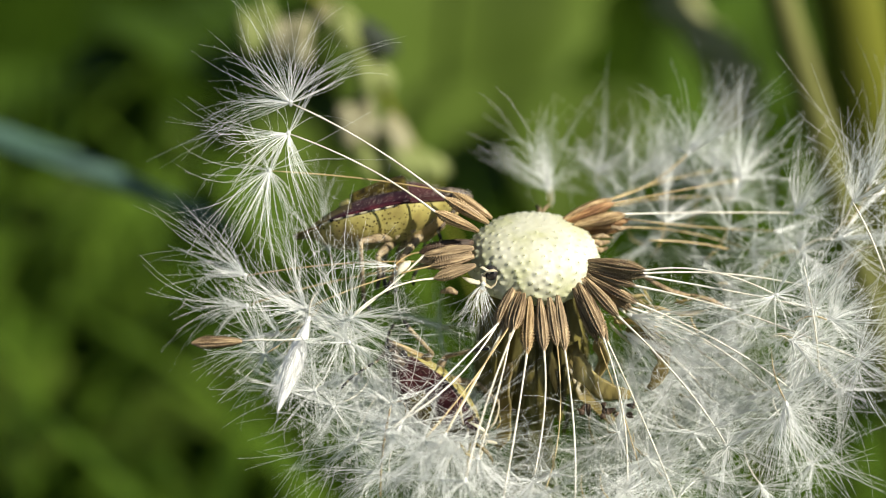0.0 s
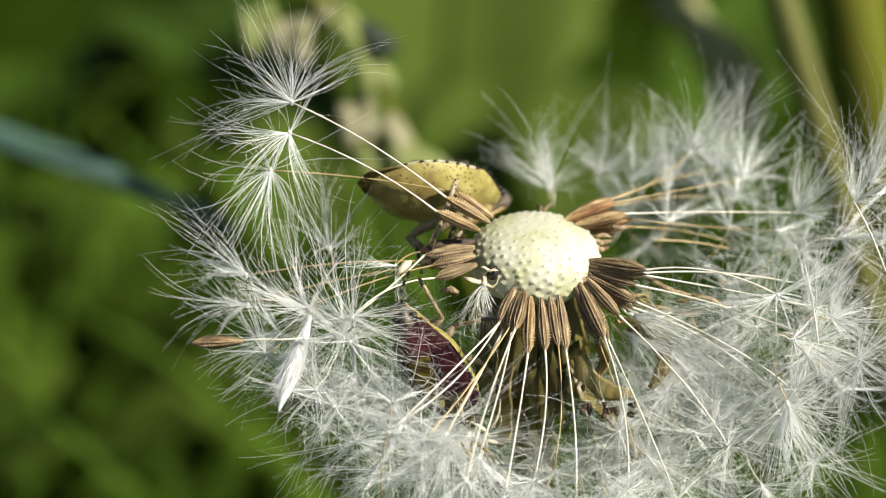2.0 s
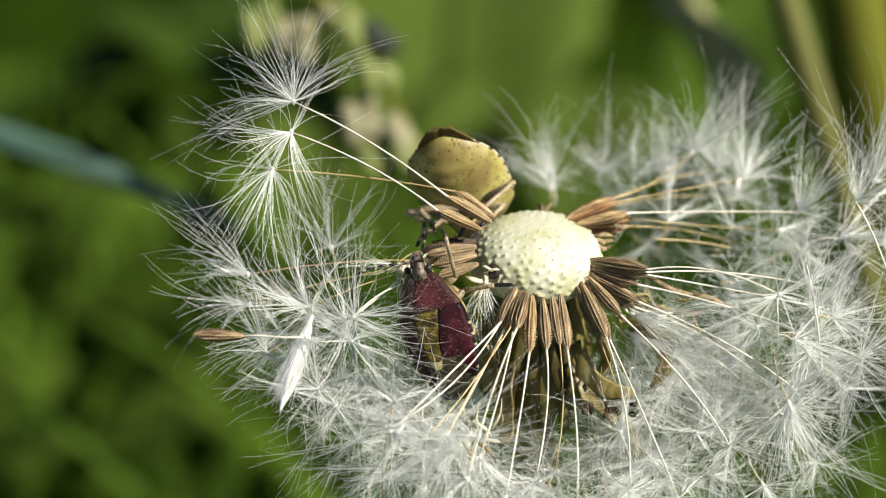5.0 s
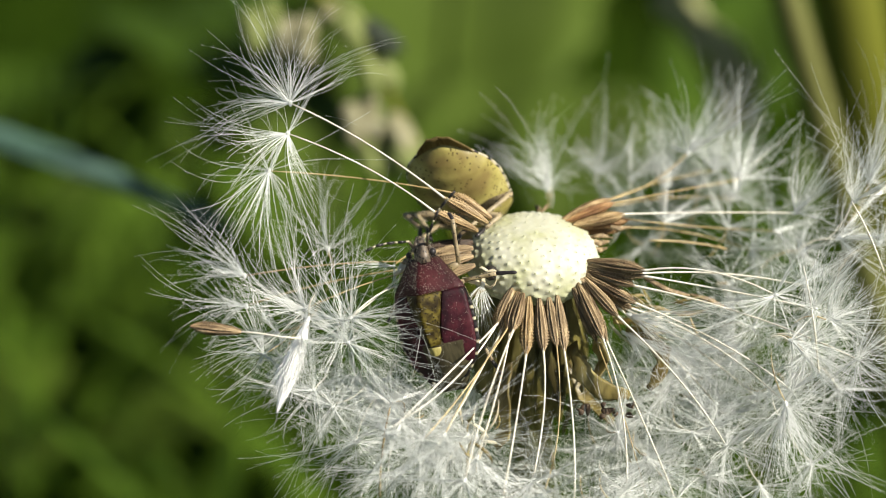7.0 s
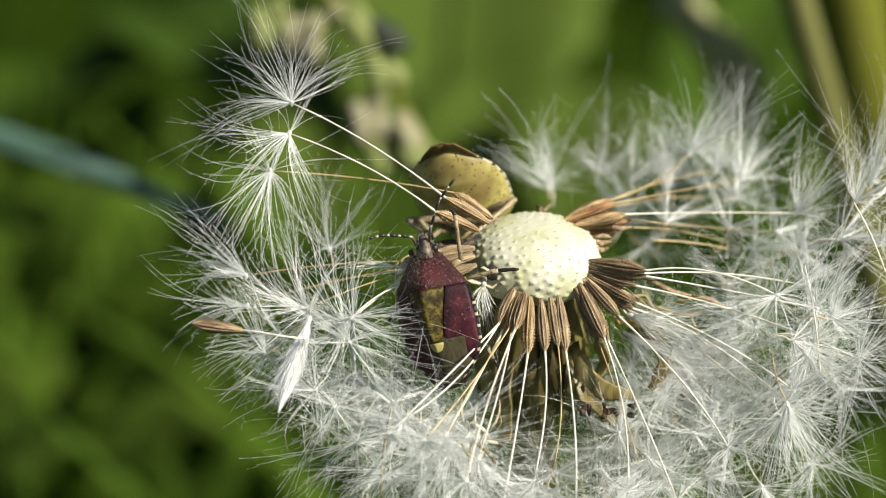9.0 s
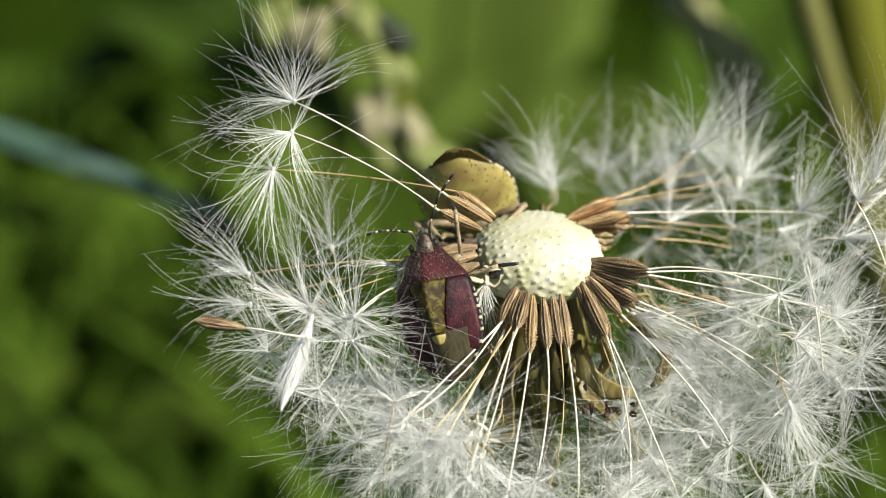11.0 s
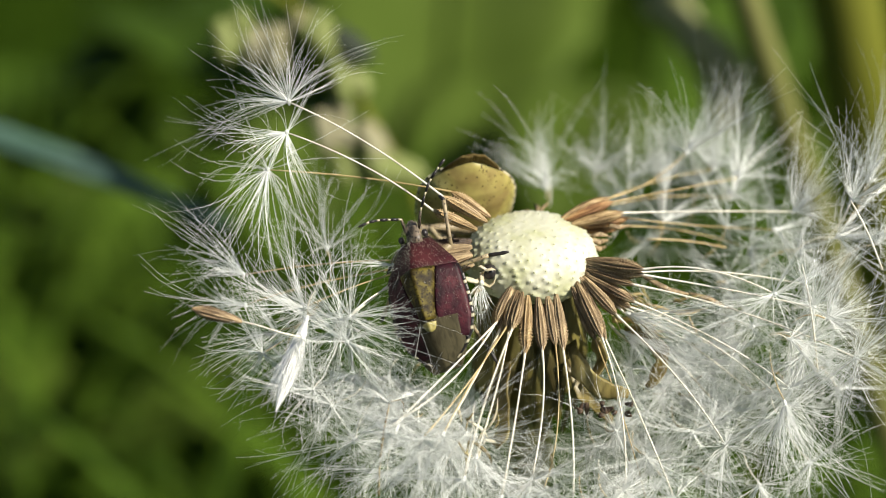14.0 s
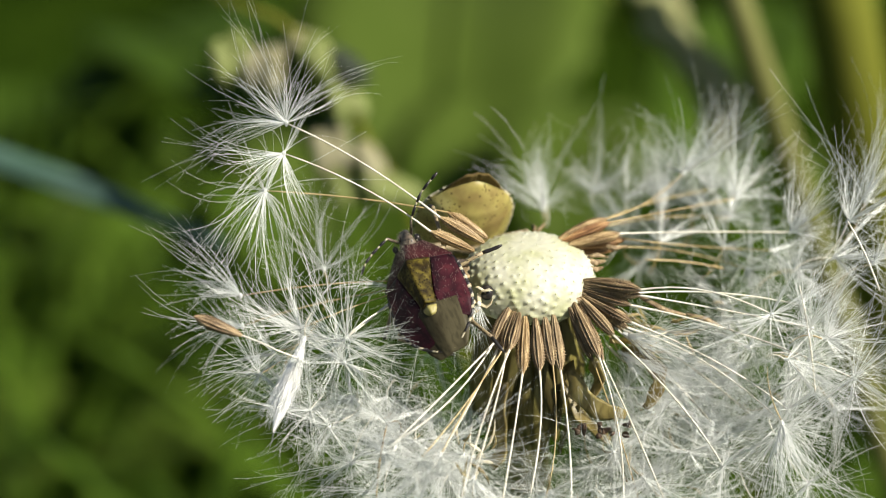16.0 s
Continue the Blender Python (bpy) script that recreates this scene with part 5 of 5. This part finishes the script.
def motions():
    walk(dark_bug, [
        (0.0, pose(-0.00725, -0.00607, 0.23212, 111.0, -27.2, -38.3)),
        (1.0, pose(-0.00720, -0.00592, 0.23322, 104.7, -27.7, -36.4)),
        (2.0, pose(-0.00712, -0.00582, 0.23442, 98.9, -26.4, -34.8)),
        (3.0, pose(-0.00707, -0.00582, 0.23572, 92.5, -24.5, -32.5)),
        (4.2, pose(-0.00703, -0.00612, 0.23712, 84.9, -22.3, -29.2)),
        (6.5, pose(-0.00699, -0.00684, 0.23880, 77.0, -21.0, -24.0)),
        (7.0, pose(-0.00689, -0.00670, 0.23905, 70.5, -20.5, -18.0)),
        (8.5, pose(-0.00684, -0.00661, 0.23922, 68.0, -20.8, -17.0)),
        (11.0, pose(-0.00696, -0.00646, 0.23947, 58.0, -22.0, -10.0)),
        (12.0, pose(-0.00697, -0.00636, 0.23965, 56.0, -22.7, -9.6)),
        (13.0, pose(-0.00704, -0.00625, 0.23985, 54.0, -23.3, -9.4)),
        (14.0, pose(-0.00723, -0.00612, 0.24009, 52.0, -25.5, -9.0)),
        (14.6, pose(-0.00724, -0.00604, 0.24022, 51.0, -26.5, -8.0)),
        (15.0, pose(-0.00714, -0.00535, 0.24157, 28.2, -32.2, 4.9)),
        (16.0, pose(-0.00714, -0.00534, 0.24163, 28.0, -32.2, 5.0)),
    ])
    walk(pale_bug, [
        (0.0, pose(-0.01048, 0.00267, 0.24180, 12.3, -34.2, -89.6)),
        (0.5, pose(-0.00903, 0.00324, 0.24227, 7.7, -38.1, -84.1)),
        (1.0, pose(-0.00781, 0.00368, 0.24232, -5.9, -48.8, -73.6)),
        (1.5, pose(-0.00765, 0.00412, 0.24245, -20.0, -52.0, -54.0)),
        (2.0, pose(-0.00669, 0.00465, 0.24280, -33.9, -45.7, -34.5)),
        (2.3, pose(-0.00615, 0.00501, 0.24302, -48.1, -36.9, -20.1)),
        (2.5, pose(-0.00568, 0.00525, 0.24305, -57.2, -27.2, -12.2)),
        (3.0, pose(-0.00550, 0.00528, 0.24285, -65.4, -17.2, -8.2)),
        (3.5, pose(-0.00549, 0.00527, 0.24259, -66.4, -13.7, -7.5)),
        (4.2, pose(-0.00540, 0.00528, 0.24245, -66.0, -13.2, -8.0)),
        (6.3, pose(-0.00470, 0.00544, 0.24290, -63.0, -12.0, -11.4)),
        (7.0, pose(-0.00496, 0.00544, 0.24224, -61.2, -11.0, -12.4)),
        (8.0, pose(-0.00502, 0.00547, 0.24190, -60.8, -10.0, -11.0)),
        (8.7, pose(-0.00498, 0.00548, 0.24185, -60.6, -9.6, -10.2)),
        (11.0, pose(-0.00474, 0.00560, 0.24135, -60.0, -5.8, -4.5)),
        (12.0, pose(-0.00466, 0.00571, 0.24085, -59.7, -2.0, 0.3)),
        (13.0, pose(-0.00467, 0.00576, 0.24083, -59.7, 0.2, 3.4)),
        (14.4, pose(-0.00470, 0.00585, 0.24085, -59.7, 2.5, 7.0)),
        (16.0, pose(-0.00475, 0.00595, 0.24089, -59.7, 4.7, 11.2)),
    ])
    walk(loose_seed, [
        (0.0, pose(-0.01570, -0.00919, 0.23870, 0.0, -2.7, 0)),
        (1.0, pose(-0.01570, -0.00919, 0.23870, 0.0, -2.3, 0)),
        (2.0, pose(-0.01570, -0.00919, 0.23870, 0.0, -3.0, 0)),
        (2.5, pose(-0.01570, -0.00919, 0.23870, 0.0, -1.8, 0)),
        (3.0, pose(-0.01570, -0.00919, 0.23870, 0.0, 0.4, 0)),
        (4.2, pose(-0.01570, -0.00919, 0.23870, 0.0, 1.3, 0)),
        (6.5, pose(-0.01570, -0.00919, 0.23870, 0.0, 3.5, 0)),
        (7.0, pose(-0.01570, -0.00919, 0.23870, 0.0, 7.4, 0)),
        (8.5, pose(-0.01570, -0.00919, 0.23870, 0.0, 8.9, 0)),
        (11.0, pose(-0.01570, -0.00919, 0.23870, 0.0, 9.9, 0)),
        (12.0, pose(-0.01570, -0.00919, 0.23870, 0.0, 11.1, 0)),
        (12.5, pose(-0.01570, -0.00919, 0.23870, 0.0, 12.9, 0)),
        (13.0, pose(-0.01570, -0.00919, 0.23870, 0.0, 14.8, 0)),
        (13.5, pose(-0.01570, -0.00919, 0.23870, 0.0, 16.7, 0)),
        (14.0, pose(-0.01570, -0.00919, 0.23870, 0.0, 17.4, 0)),
        (14.6, pose(-0.01570, -0.00919, 0.23870, 0.0, 19.3, 0)),
        (15.0, pose(-0.01570, -0.00919, 0.23870, 0.0, 23.9, 0)),
        (15.5, pose(-0.01570, -0.00919, 0.23870, 0.0, 25.0, 0)),
        (16.0, pose(-0.01570, -0.00919, 0.23870, 0.0, 25.6, 0)),
    ])
    walk(feelers_of(dark_bug)[0], [
        (0, pose(0.00060, 0.00530, 0.00005, -3.2, -4.0, -1.5)),
        (1, pose(0.00060, 0.00530, 0.00005, -4.1, -4.3, -1.4)),
        (2, pose(0.00060, 0.00530, 0.00005, 5.0, 3.0, 3.7)),
        (3, pose(0.00060, 0.00530, 0.00005, -3.3, 0.4, -3.1)),
        (3.8, pose(0.00060, 0.00530, 0.00005, -3.9, -3.9, -4.0)),
        (6.5, pose(0.00060, 0.00530, 0.00005, 5.1, 3.3, 4.3)),
        (7.2, pose(0.00060, 0.00530, 0.00005, 3.6, -3.1, -2.7)),
        (8.2, pose(0.00060, 0.00530, 0.00005, 1.5, 2.3, 5.0)),
        (11, pose(0.00060, 0.00530, 0.00005, 4.6, -4.1, 1.5)),
        (11.8, pose(0.00060, 0.00530, 0.00005, 2.1, 0.1, -4.5)),
        (12.6, pose(0.00060, 0.00530, 0.00005, -0.3, -4.1, 6.1)),
        (13.4, pose(0.00060, 0.00530, 0.00005, 4.4, 0.5, -2.8)),
        (14.5, pose(0.00060, 0.00530, 0.00005, 4.9, 0.7, 5.4)),
        (15, pose(0.00060, 0.00530, 0.00005, 19.4, -6.7, -22.8)),
        (16, pose(0.00060, 0.00530, 0.00005, 19.4, -6.7, -22.8))])
    walk(feelers_of(dark_bug)[1], [
        (0, pose(-0.00060, 0.00530, 0.00005, 1.5, 2.4, 4.1)),
        (1, pose(-0.00060, 0.00530, 0.00005, 5.3, 2.4, 5.9)),
        (2, pose(-0.00060, 0.00530, 0.00005, -5.7, -0.3, 6.2)),
        (3, pose(-0.00060, 0.00530, 0.00005, 1.8, 4.0, -5.4)),
        (3.8, pose(-0.00060, 0.00530, 0.00005, -0.4, -2.5, 0.6)),
        (6.5, pose(-0.00060, 0.00530, 0.00005, 0.9, -4.9, -4.0)),
        (7.2, pose(-0.00060, 0.00530, 0.00005, -2.6, 4.2, 3.7)),
        (8.2, pose(-0.00060, 0.00530, 0.00005, -4.1, 3.0, -5.1)),
        (11, pose(-0.00060, 0.00530, 0.00005, 1.4, -3.7, -7.0)),
        (11.8, pose(-0.00060, 0.00530, 0.00005, 4.5, -2.9, -4.0)),
        (12.6, pose(-0.00060, 0.00530, 0.00005, 5.8, 3.7, -2.9)),
        (13.4, pose(-0.00060, 0.00530, 0.00005, 5.5, 0.4, 2.5)),
        (14.5, pose(-0.00060, 0.00530, 0.00005, -3.5, 4.4, 2.7)),
        (15, pose(-0.00060, 0.00530, 0.00005, 29.5, -28.4, 14.6)),
        (16, pose(-0.00060, 0.00530, 0.00005, 29.5, -28.4, 14.6))])
    for plant, reach in ((stalk, 1.0), (pale_ear, 0.35), (green_ear, 0.75)):
        home = plant.location.copy()
        walk(plant, [(t, pose(*home, 0, lean * reach, 0)) for t, lean in (
            (0.0, 0.00), (3.5, -0.04), (7.0, 0.21), (8.5, 0.37), (11.0, 0.57), (12.5, 0.45), (13.3, -0.29), (14.5, -1.03), (16.0, -0.90))])


motions()
